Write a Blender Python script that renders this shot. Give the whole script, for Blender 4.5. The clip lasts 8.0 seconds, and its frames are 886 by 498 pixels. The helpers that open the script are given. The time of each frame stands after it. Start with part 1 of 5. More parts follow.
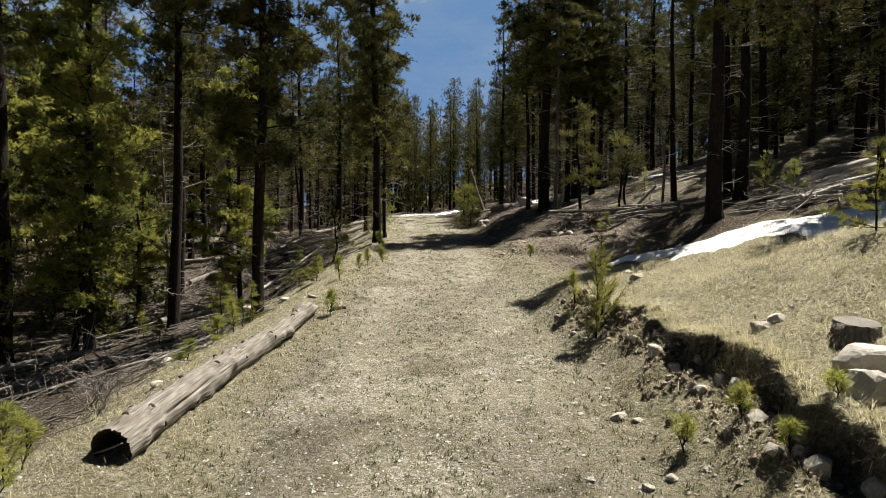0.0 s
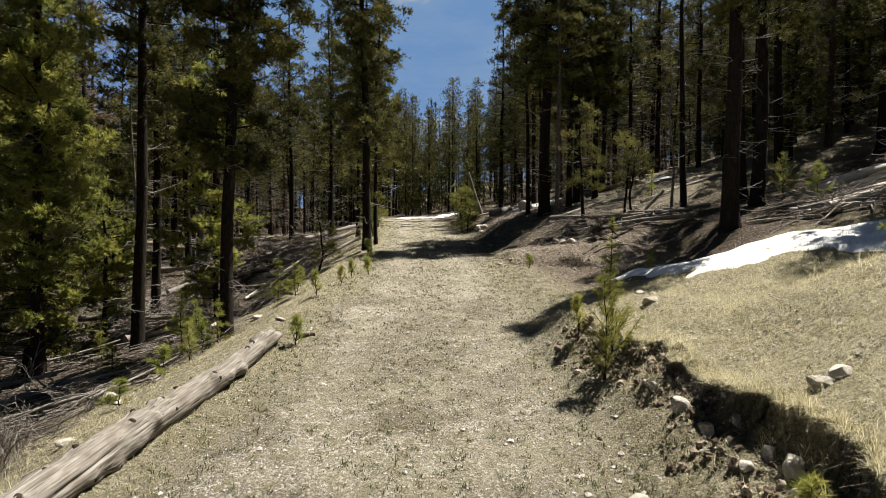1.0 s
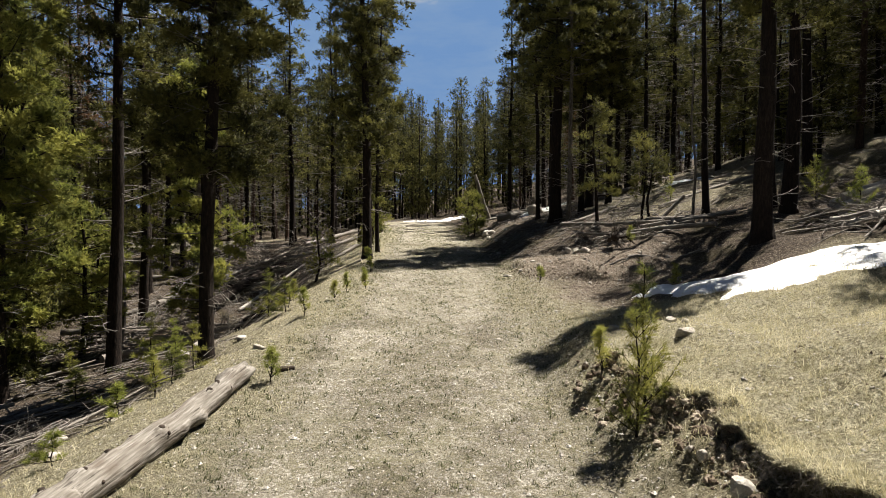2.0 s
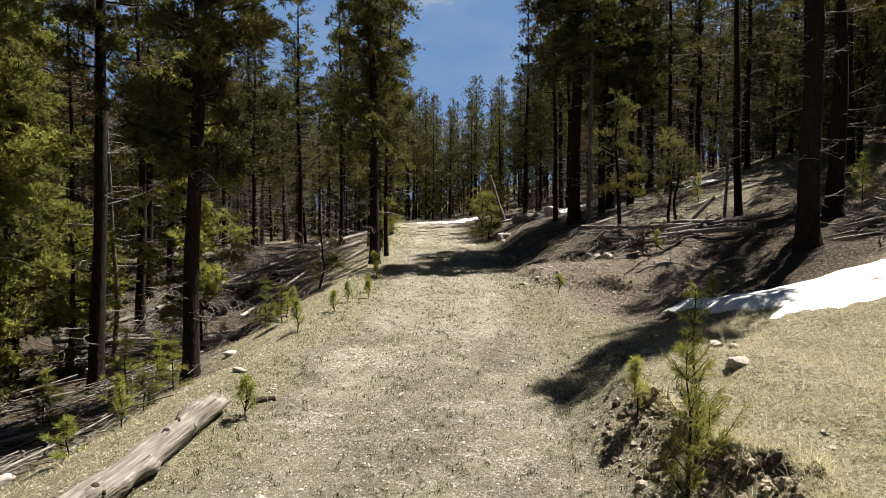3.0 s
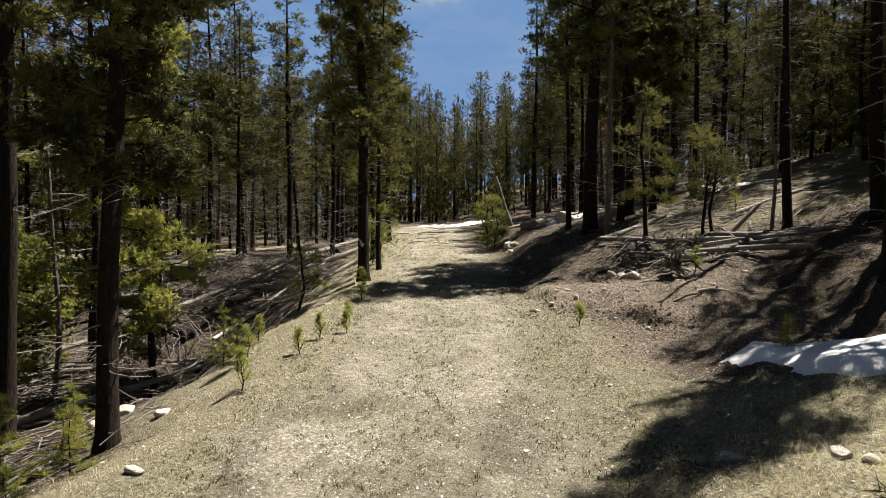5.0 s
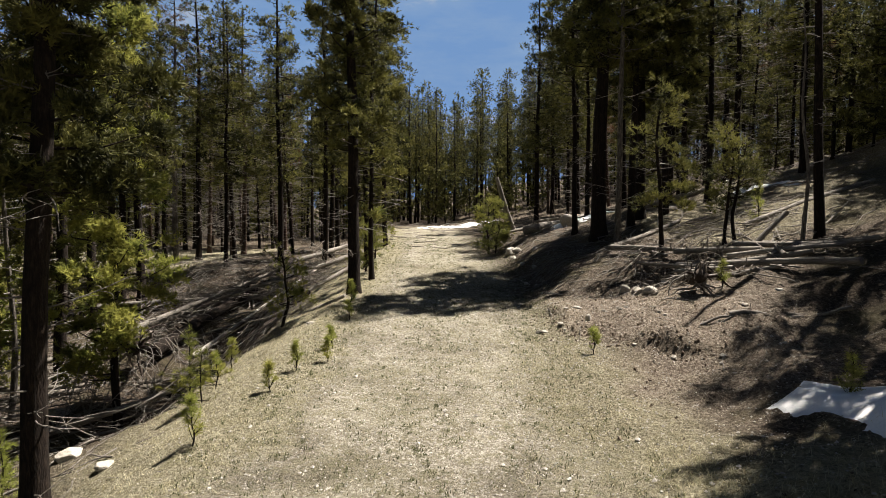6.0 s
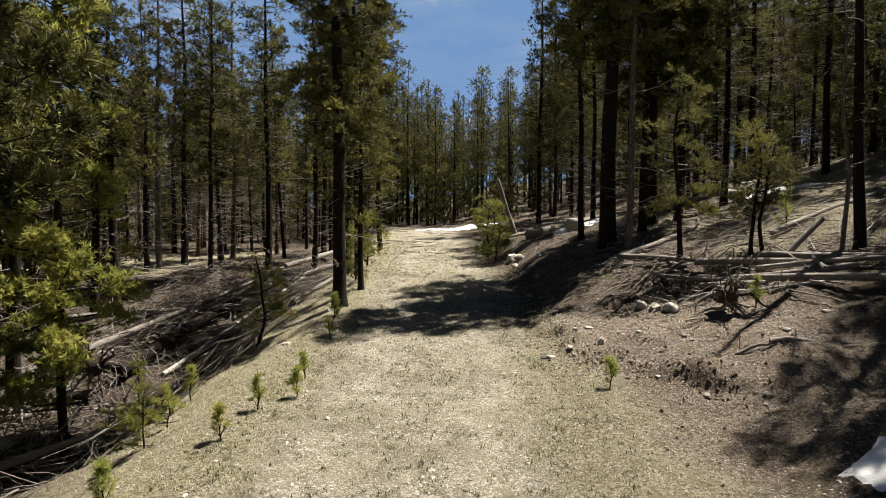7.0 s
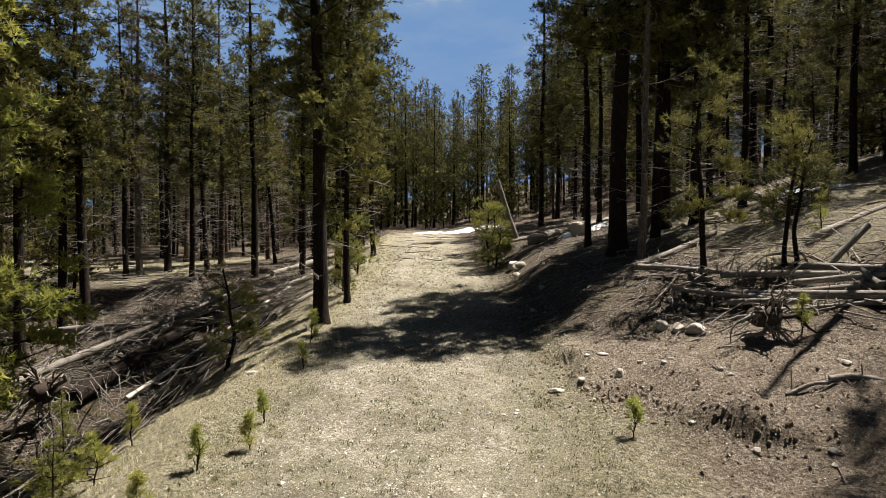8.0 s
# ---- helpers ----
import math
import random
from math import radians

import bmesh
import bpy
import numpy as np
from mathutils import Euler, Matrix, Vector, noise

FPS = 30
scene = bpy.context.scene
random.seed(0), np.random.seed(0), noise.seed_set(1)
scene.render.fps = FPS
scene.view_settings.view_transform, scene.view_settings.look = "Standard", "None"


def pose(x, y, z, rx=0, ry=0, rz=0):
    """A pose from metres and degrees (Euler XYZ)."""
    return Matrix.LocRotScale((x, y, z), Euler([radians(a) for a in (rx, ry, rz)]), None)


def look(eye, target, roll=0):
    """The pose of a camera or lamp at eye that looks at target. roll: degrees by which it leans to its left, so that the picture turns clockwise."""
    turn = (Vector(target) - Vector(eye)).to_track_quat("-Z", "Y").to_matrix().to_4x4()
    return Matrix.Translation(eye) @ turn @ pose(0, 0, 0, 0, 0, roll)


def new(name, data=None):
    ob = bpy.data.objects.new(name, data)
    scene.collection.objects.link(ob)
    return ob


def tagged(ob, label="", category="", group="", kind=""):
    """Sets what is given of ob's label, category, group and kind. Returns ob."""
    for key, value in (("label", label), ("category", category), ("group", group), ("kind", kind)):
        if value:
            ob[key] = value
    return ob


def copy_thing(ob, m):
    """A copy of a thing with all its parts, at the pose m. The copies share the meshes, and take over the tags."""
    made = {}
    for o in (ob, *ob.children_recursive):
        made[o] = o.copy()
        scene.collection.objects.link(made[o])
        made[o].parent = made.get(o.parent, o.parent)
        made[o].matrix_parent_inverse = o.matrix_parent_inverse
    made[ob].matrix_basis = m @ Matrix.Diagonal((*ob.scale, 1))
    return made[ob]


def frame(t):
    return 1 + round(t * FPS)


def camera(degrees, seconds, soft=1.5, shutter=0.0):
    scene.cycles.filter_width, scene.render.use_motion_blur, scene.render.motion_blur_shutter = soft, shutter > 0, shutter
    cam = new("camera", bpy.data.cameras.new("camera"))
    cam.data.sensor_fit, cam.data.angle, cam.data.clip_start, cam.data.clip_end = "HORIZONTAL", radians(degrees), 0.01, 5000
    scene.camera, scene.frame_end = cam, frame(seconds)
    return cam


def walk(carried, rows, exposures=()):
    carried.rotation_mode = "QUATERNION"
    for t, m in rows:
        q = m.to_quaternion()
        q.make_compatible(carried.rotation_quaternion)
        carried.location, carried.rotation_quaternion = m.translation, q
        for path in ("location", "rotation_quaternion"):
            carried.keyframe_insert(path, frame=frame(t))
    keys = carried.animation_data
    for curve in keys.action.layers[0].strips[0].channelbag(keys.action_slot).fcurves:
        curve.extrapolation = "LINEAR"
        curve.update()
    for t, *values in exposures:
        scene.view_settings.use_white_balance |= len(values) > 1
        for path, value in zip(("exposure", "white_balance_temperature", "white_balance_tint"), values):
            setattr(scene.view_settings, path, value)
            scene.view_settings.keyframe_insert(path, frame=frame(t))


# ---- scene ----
cam = camera(73.0, 8.0, soft=0.4)
PATH = [
    (0, (0.027, 0.002, 2.072), (0.026, 2.001, 2.013), 0.2),
    (0.5, (0.153, 0.602, 2.144), (0.152, 2.601, 2.084), 0.1),
    (1, (0.248, 1.17, 2.262), (0.243, 3.169, 2.205), 0.2),
    (1.5, (0.311, 1.716, 2.363), (0.296, 3.715, 2.31), 0.2),
    (2, (0.345, 2.224, 2.451), (0.312, 4.223, 2.397), 0.2),
    (3.5, (0.47, 3.681, 2.596), (0.368, 5.678, 2.543), 0.3),
    (4, (0.49, 4.183, 2.691), (0.385, 6.179, 2.635), 0.3),
    (4.5, (0.509, 4.714, 2.76), (0.404, 6.71, 2.705), 0.3),
    (6, (0.542, 6.393, 3.079), (0.433, 8.389, 3.015), 0.2),
    (6.5, (0.559, 7.003, 3.145), (0.45, 8.999, 3.082), 0.2),
    (7, (0.596, 7.61, 3.213), (0.484, 9.606, 3.15), 0.3),
    (7.5, (0.638, 8.226, 3.27), (0.525, 10.222, 3.209), 0.2),
    (8, (0.676, 8.87, 3.338), (0.559, 10.865, 3.278), 0.1),
]
walk(cam, [(t, look(eye, target, roll)) for t, eye, target, roll in PATH], exposures=[(0, 1.38, 6750, 9), (2, 1.50, 6750, 11), (8, 1.58, 6850, 12)])

# ---- light ----
SUN_TURN, SUN_HEIGHT = 48.5, 62.0   # degrees to the right of the track's heading; above the horizon
world = bpy.data.worlds.new("sky")
scene.world = world
world.use_nodes = True
sky = world.node_tree.nodes.new("ShaderNodeTexSky")
sky.sky_type, sky.sun_disc = "NISHITA", False
sky.sun_elevation, sky.sun_rotation = radians(SUN_HEIGHT), radians(SUN_TURN)
sky.altitude, sky.air_density, sky.dust_density, sky.ozone_density = 2600, 1.0, 1.6, 1.2
back = world.node_tree.nodes["Background"]
world.node_tree.links.new(sky.outputs[0], back.inputs[0])
back.inputs[1].default_value = 0.013
to_sun = Vector((math.sin(radians(SUN_TURN)) * math.cos(radians(SUN_HEIGHT)), math.cos(radians(SUN_TURN)) * math.cos(radians(SUN_HEIGHT)), math.sin(radians(SUN_HEIGHT))))
sun = new("sun", bpy.data.lights.new("sun", "SUN"))
sun.data.energy, sun.data.angle, sun.data.color = 5.0, radians(0.53), (1.0, 0.95, 0.87)


def sky_sheet():
    """High thin cloud painted on a bent sheet far behind the wood, which itself glows sky blue."""
    m = bpy.data.materials.new("glowing_sky")
    m.use_nodes = True
    t = m.node_tree
    t.nodes.remove(t.nodes["Principled BSDF"])
    co = t.nodes.new("ShaderNodeTexCoord")
    mp = t.nodes.new("ShaderNodeMapping")
    mp.inputs["Scale"].default_value = (0.0022, 0.0022, 0.0075)
    mp.inputs["Rotation"].default_value = (0, radians(12), 0)
    no = t.nodes.new("ShaderNodeTexNoise")
    no.inputs["Scale"].default_value, no.inputs["Detail"].default_value, no.inputs["Roughness"].default_value = 1.3, 9, 0.62
    ra = t.nodes.new("ShaderNodeValToRGB")
    ra.color_ramp.elements[0].position, ra.color_ramp.elements[0].color = 0.42, (0.26, 0.50, 0.95, 1)
    ra.color_ramp.elements[1].position, ra.color_ramp.elements[1].color = 0.74, (0.92, 0.96, 1.0, 1)
    mid = ra.color_ramp.elements.new(0.58)
    mid.color = (0.34, 0.57, 0.96, 1)
    tr, em, mx = t.nodes.new("ShaderNodeBsdfTransparent"), t.nodes.new("ShaderNodeEmission"), t.nodes.new("ShaderNodeMixShader")
    # mostly the sheet's own emission, added to brighten the low sky
    em.inputs[1].default_value, mx.inputs[0].default_value = 0.23, 0.88
    for a, b in ((co.outputs["Object"], mp.inputs[0]), (mp.outputs[0], no.inputs["Vector"]), (no.outputs["Fac"], ra.inputs[0]), (ra.outputs[0], em.inputs[0]), (tr.outputs[0], mx.inputs[1]), (em.outputs[0], mx.inputs[2]), (mx.outputs[0], t.nodes["Material Output"].inputs[0])):
        t.links.new(a, b)
    bm = bmesh.new()
    rows = []
    for k in range(13):
        up = radians(1 + 3.2 * k)
        rows.append([bm.verts.new((1500 * math.cos(up) * math.sin(a), 1500 * math.cos(up) * math.cos(a), 1500 * math.sin(up))) for a in np.linspace(-1.2, 1.2, 25)])
    for r, q in zip(rows, rows[1:]):
        for k in range(24):
            bm.faces.new((r[k], r[k + 1], q[k + 1], q[k])).smooth = True
    me = bpy.data.meshes.new("sky_backdrop")
    bm.to_mesh(me)
    bm.free()
    me.materials.append(m)
    tagged(new("backdrop", me), "glowing blue sky backdrop with thin white cloud wisps", "sky", kind="structure")


sky_sheet()
sun.matrix_world = look(Vector((0, 20, 30)) + to_sun * 40, (0, 20, 30))


# ---- materials ----
class Nodes:
    """A small helper to write node materials briefly."""

    def __init__(self, name):
        self.mat = bpy.data.materials.new(name)
        self.mat.use_nodes = True
        self.tree = self.mat.node_tree
        self.bsdf = self.tree.nodes["Principled BSDF"]
        self.out = self.tree.nodes["Material Output"]

    def add(self, kind, **values):
        n = self.tree.nodes.new(kind)
        for k, v in values.items():
            setattr(n, k, v)
        return n

    def link(self, a, b):
        self.tree.links.new(a, b)

    def coords(self, scale=(1, 1, 1), which="Object"):
        m = self.add("ShaderNodeMapping")
        m.inputs["Scale"].default_value = scale
        self.link(self.add("ShaderNodeTexCoord").outputs[which], m.inputs[0])
        return m.outputs[0]

    def place(self):
        return self.add("ShaderNodeNewGeometry").outputs["Position"]

    def noise(self, vec, scale, detail=4, rough=0.55):
        n = self.add("ShaderNodeTexNoise")
        n.inputs["Scale"].default_value, n.inputs["Detail"].default_value, n.inputs["Roughness"].default_value = scale, detail, rough
        self.link(vec, n.inputs["Vector"])
        return n.outputs["Fac"]

    def ramp(self, fac, *stops):
        r = self.add("ShaderNodeValToRGB")
        while len(r.color_ramp.elements) < len(stops):
            r.color_ramp.elements.new(0.5)
        for e, (p, c) in zip(r.color_ramp.elements, stops):
            e.position, e.color = p, (*(c if isinstance(c, tuple) else (c, c, c)), 1)
        self.link(fac, r.inputs[0])
        return r.outputs[0]

    def mix(self, fac, a, b, how="MIX"):
        m = self.add("ShaderNodeMix", data_type="RGBA", blend_type=how)
        for v, s in ((fac, m.inputs[0]), (a, m.inputs[6]), (b, m.inputs[7])):
            if isinstance(v, bpy.types.NodeSocket):
                self.link(v, s)
            else:
                s.default_value = (*v, 1) if isinstance(v, tuple) else v
        return m.outputs[2]

    def math(self, how, a, b=0.0):
        m = self.add("ShaderNodeMath", operation=how)
        for v, s in ((a, m.inputs[0]), (b, m.inputs[1])):
            if isinstance(v, bpy.types.NodeSocket):
                self.link(v, s)
            else:
                s.default_value = v
        return m.outputs[0]

    def bump(self, height, strength, distance):
        b = self.add("ShaderNodeBump")
        b.inputs["Strength"].default_value, b.inputs["Distance"].default_value = strength, distance
        self.link(height, b.inputs["Height"])
        self.link(b.outputs[0], self.bsdf.inputs["Normal"])

    def done(self, colour, rough=0.9, spec=0.2):
        self.link(colour, self.bsdf.inputs["Base Color"])
        self.bsdf.inputs["Roughness"].default_value = rough
        self.bsdf.inputs["Specular IOR Level"].default_value = spec
        return self.mat


def ground_material():
    """Gravel, dry turf, needle litter and bare earth, mixed by the cover attribute: red gravel, green turf, blue bare earth."""
    n = Nodes("ground_cover")
    p = n.place()
    sep = n.add("ShaderNodeSeparateColor")
    n.link(n.add("ShaderNodeVertexColor", layer_name="cover").outputs[0], sep.inputs[0])
    grit, fine, mid, wide = n.noise(p, 95, 3, 0.75), n.noise(p, 26, 7, 0.8), n.noise(p, 6.5, 7, 0.7), n.noise(p, 0.9, 5, 0.6)
    warp = n.add("ShaderNodeTexNoise")
    warp.inputs["Scale"].default_value = 30
    n.link(p, warp.inputs["Vector"])
    warped = n.mix(0.03, p, warp.outputs["Color"])
    cells = n.add("ShaderNodeTexVoronoi")
    cells.inputs["Scale"].default_value = 48
    n.link(warped, cells.inputs["Vector"])
    pebble = n.ramp(cells.outputs["Color"], (0.0, (0.11, 0.097, 0.072)), (0.4, (0.285, 0.262, 0.212)), (1.0, (0.66, 0.63, 0.56)))
    gravel = n.mix(n.ramp(fine, (0.47, 0.0), (0.57, 0.85)), pebble, (0.23, 0.213, 0.171))
    gravel = n.mix(n.ramp(grit, (0.52, 0.0), (0.62, 0.85)), gravel, (0.10, 0.085, 0.055))
    gravel = n.mix(n.ramp(mid, (0.50, 0.0), (0.58, 0.6)), gravel, (0.165, 0.15, 0.09))
    gravel = n.mix(n.ramp(wide, (0.42, 0.0), (0.62, 0.55)), gravel, (0.215, 0.20, 0.14))
    turf = n.ramp(fine, (0.36, (0.11, 0.097, 0.056)), (0.5, (0.31, 0.285, 0.198)), (0.64, (0.58, 0.545, 0.40)))
    turf = n.mix(n.ramp(mid, (0.47, 0.0), (0.68, 0.6)), turf, (0.20, 0.183, 0.078))
    turf = n.mix(n.ramp(grit, (0.52, 0.0), (0.7, 0.6)), turf, (0.08, 0.065, 0.035))
    litter = n.ramp(fine, (0.38, (0.024, 0.018, 0.013)), (0.52, (0.076, 0.058, 0.043)), (0.66, (0.29, 0.245, 0.19)))
    litter = n.mix(n.ramp(wide, (0.52, 0.0), (0.68, 0.5)), litter, (0.11, 0.10, 0.046))
    litter = n.mix(n.ramp(grit, (0.52, 0.0), (0.7, 0.7)), litter, (0.05, 0.04, 0.03))
    earth = n.ramp(fine, (0.37, (0.085, 0.064, 0.048)), (0.5, (0.27, 0.22, 0.172)), (0.64, (0.60, 0.54, 0.45)))
    earth = n.mix(n.ramp(mid, (0.46, 0.0), (0.66, 0.7)), earth, (0.165, 0.125, 0.092))
    earth = n.mix(n.ramp(grit, (0.53, 0.0), (0.63, 0.8)), earth, (0.06, 0.045, 0.033))
    c = n.mix(sep.outputs[1], litter, turf)
    c = n.mix(sep.outputs[2], c, earth)
    c = n.mix(sep.outputs[0], c, gravel)
    h = n.math("ADD", n.math("MULTIPLY", fine, 1.0), n.math("MULTIPLY", mid, 1.4))
    h = n.math("ADD", h, n.math("MULTIPLY", grit, 0.35))
    n.bump(n.math("MULTIPLY", h, n.math("SUBTRACT", 1.0, n.math("MULTIPLY", sep.outputs[0], 0.55))), 1.0, 0.07)
    return n.done(c, 0.95, 0.15)


def bark_material(name, dark, light, scale=1.0):
    n = Nodes(name)
    v = n.coords((7 * scale, 7 * scale, 1.6 * scale))
    plates, grain = n.noise(v, 5, 6, 0.65), n.noise(n.coords((30, 30, 9)), 2.5, 4)
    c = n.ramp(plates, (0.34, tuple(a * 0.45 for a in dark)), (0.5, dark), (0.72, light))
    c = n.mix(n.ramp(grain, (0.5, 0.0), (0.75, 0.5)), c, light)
    info = n.add("ShaderNodeObjectInfo")
    c = n.mix(n.math("MULTIPLY", info.outputs["Random"], 0.35), c, tuple(a * 0.5 for a in light))
    n.bump(n.math("ADD", plates, n.math("MULTIPLY", grain, 0.4)), 1.0, 0.03)
    return n.done(c, 0.92, 0.15)


def wood_material(name, dark, light):
    """Weathered wood with grain along the thing's own z axis."""
    n = Nodes(name)
    grain = n.noise(n.coords((64, 64, 4.0)), 1.8, 8, 0.72)
    blot = n.noise(n.coords((2.2, 2.2, 1.0)), 2.0, 5, 0.6)
    c = n.ramp(grain, (0.3, tuple(a * 0.4 for a in dark)), (0.46, dark), (0.66, light))
    c = n.mix(n.ramp(blot, (0.4, 0.0), (0.68, 0.6)), c, tuple(a * 0.55 for a in dark))
    info = n.add("ShaderNodeObjectInfo")
    c = n.mix(n.math("MULTIPLY", info.outputs["Random"], 0.4), c, tuple(a * 0.6 for a in dark))
    n.bump(n.math("ADD", grain, n.math("MULTIPLY", blot, 0.5)), 0.8, 0.012)
    return n.done(c, 0.88, 0.2)


def silver_material():
    """Old barkless wood: silver grey, faint long grain, drying cracks and brown blotches."""
    n = Nodes("silver_wood")
    grain, crack, blot = n.noise(n.coords((34, 34, 2.2)), 1.6, 6, 0.6), n.noise(n.coords((26, 26, 0.9)), 2.0, 4, 0.5), n.noise(n.coords((3, 3, 1.6)), 1.7, 5, 0.6)
    c = n.ramp(grain, (0.3, (0.085, 0.075, 0.062)), (0.5, (0.16, 0.146, 0.127)), (0.7, (0.27, 0.255, 0.232)))
    c = n.mix(n.ramp(blot, (0.46, 0.0), (0.66, 0.65)), c, (0.085, 0.066, 0.05))
    c = n.mix(n.ramp(crack, (0.33, 0.9), (0.40, 0.0)), c, (0.03, 0.024, 0.019))
    n.bump(n.math("ADD", n.math("MULTIPLY", grain, 0.4), crack), 0.6, 0.015)
    return n.done(c, 0.85, 0.25)


def needle_material(name, dark, light, warm, through_light=0.18):
    """Thin needles, lit and shaded tufts painted in by noise: part of the sun's light passes through them."""
    n = Nodes(name)
    isl = n.add("ShaderNodeNewGeometry").outputs["Random Per Island"]
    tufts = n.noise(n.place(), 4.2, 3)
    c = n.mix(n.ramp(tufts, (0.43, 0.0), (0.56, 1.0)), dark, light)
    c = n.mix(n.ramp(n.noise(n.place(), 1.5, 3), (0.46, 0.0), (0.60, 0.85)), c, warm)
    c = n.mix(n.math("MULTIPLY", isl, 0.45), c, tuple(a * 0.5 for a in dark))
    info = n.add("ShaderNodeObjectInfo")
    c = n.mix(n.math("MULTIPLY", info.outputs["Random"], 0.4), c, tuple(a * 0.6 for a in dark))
    thin = n.add("ShaderNodeBsdfTranslucent")
    both = n.add("ShaderNodeMixShader")
    both.inputs[0].default_value = through_light
    n.link(c, thin.inputs[0])
    n.done(c, 0.7, 0.1)
    n.link(n.bsdf.outputs[0], both.inputs[1])
    n.link(thin.outputs[0], both.inputs[2])
    n.link(both.outputs[0], n.out.inputs[0])
    return n.mat


def clod_material():
    """Damp brown soil, crumbly."""
    n = Nodes("earth_clod")
    isl = n.add("ShaderNodeNewGeometry").outputs["Random Per Island"]
    c = n.ramp(isl, (0.0, (0.08, 0.06, 0.044)), (0.6, (0.20, 0.158, 0.12)), (1.0, (0.42, 0.365, 0.295)))
    c = n.mix(n.ramp(n.noise(n.place(), 55, 4, 0.7), (0.45, 0.0), (0.62, 0.7)), c, (0.05, 0.037, 0.027))
    n.bump(n.noise(n.place(), 40, 5, 0.7), 0.9, 0.02)
    return n.done(c, 0.95, 0.1)


def blade_material(name, a, b, c3):
    n = Nodes(name)
    isl = n.add("ShaderNodeNewGeometry").outputs["Random Per Island"]
    c = n.ramp(isl, (0.0, a), (0.55, b), (1.0, c3))
    c = n.mix(n.ramp(n.noise(n.place(), 1.7, 3), (0.4, 0.0), (0.7, 0.5)), c, a)
    thin = n.add("ShaderNodeBsdfTranslucent")
    both = n.add("ShaderNodeMixShader")
    both.inputs[0].default_value = 0.5
    n.link(c, thin.inputs[0])
    n.done(c, 0.75, 0.2)
    n.link(n.bsdf.outputs[0], both.inputs[1])
    n.link(thin.outputs[0], both.inputs[2])
    n.link(both.outputs[0], n.out.inputs[0])
    return n.mat


def rock_material():
    n = Nodes("granite")
    v = n.coords()
    info = n.add("ShaderNodeObjectInfo")
    fine, mid = n.noise(v, 60, 4, 0.7), n.noise(v, 6, 5, 0.6)
    c = n.ramp(fine, (0.3, (0.22, 0.205, 0.18)), (0.5, (0.43, 0.41, 0.37)), (0.72, (0.64, 0.615, 0.57)))
    c = n.mix(n.ramp(mid, (0.45, 0.0), (0.72, 0.55)), c, (0.24, 0.205, 0.16))
    c = n.mix(n.math("MULTIPLY", info.outputs["Random"], 0.4), c, (0.24, 0.20, 0.15))
    n.bump(n.math("ADD", n.math("MULTIPLY", fine, 0.3), mid), 0.7, 0.02)
    return n.done(c, 0.85, 0.3)


def snow_material():
    n = Nodes("old_snow")
    p = n.place()
    big, fine = n.noise(p, 3.5, 5), n.noise(p, 45, 4, 0.7)
    c = n.ramp(big, (0.35, (0.70, 0.72, 0.74)), (0.6, (0.84, 0.85, 0.86)))
    c = n.mix(n.ramp(fine, (0.66, 0.0), (0.78, 0.5)), c, (0.30, 0.25, 0.19))
    n.bump(n.math("ADD", n.math("MULTIPLY", big, 1.5), n.math("MULTIPLY", fine, 0.2)), 0.9, 0.06)
    return n.done(c, 0.6, 0.3)


GROUND = ground_material()
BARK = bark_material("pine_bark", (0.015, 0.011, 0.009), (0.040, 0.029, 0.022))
BARK_RED = bark_material("reddish_bark", (0.055, 0.036, 0.027), (0.14, 0.098, 0.075))
BARK_GREY = bark_material("grey_bark", (0.10, 0.088, 0.076), (0.27, 0.245, 0.22))
TWIG = bark_material("dead_twig", (0.19, 0.17, 0.15), (0.40, 0.37, 0.335), 3.0)
WOOD = wood_material("weathered_wood", (0.165, 0.148, 0.128), (0.43, 0.405, 0.37))
LOGWOOD = wood_material("old_log_wood", (0.15, 0.13, 0.108), (0.28, 0.252, 0.22))
BLEACHED = wood_material("bleached_wood", (0.42, 0.39, 0.345), (0.66, 0.63, 0.58))
SILVER = silver_material()
ROTTEN = wood_material("rotten_wood", (0.035, 0.026, 0.02), (0.07, 0.052, 0.04))
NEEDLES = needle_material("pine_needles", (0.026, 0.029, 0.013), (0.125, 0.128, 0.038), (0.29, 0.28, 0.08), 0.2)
NEEDLES_YOUNG = needle_material("young_needles", (0.22, 0.25, 0.06), (0.36, 0.39, 0.10), (0.46, 0.43, 0.13), 0.5)
NEEDLES_MID = needle_material("green_needles", (0.055, 0.066, 0.022), (0.23, 0.245, 0.06), (0.37, 0.36, 0.09), 0.45)
# paler copy of the needles: sunshine on the bushy pines put into the colour
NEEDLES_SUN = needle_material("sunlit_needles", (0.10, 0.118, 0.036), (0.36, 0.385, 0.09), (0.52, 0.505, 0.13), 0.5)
NEEDLES_DEAD = needle_material("dead_needles", (0.14, 0.075, 0.03), (0.22, 0.13, 0.065), (0.17, 0.12, 0.07))
STRAW = blade_material("dry_grass", (0.32, 0.285, 0.16), (0.53, 0.485, 0.315), (0.70, 0.655, 0.48))
CHIP = blade_material("straw_chip", (0.24, 0.21, 0.14), (0.42, 0.38, 0.28), (0.66, 0.62, 0.50))
TUFT = blade_material("track_grass", (0.038, 0.045, 0.020), (0.095, 0.103, 0.046), (0.24, 0.24, 0.135))
ROCK = rock_material()
EARTH = clod_material()
SNOW = snow_material()


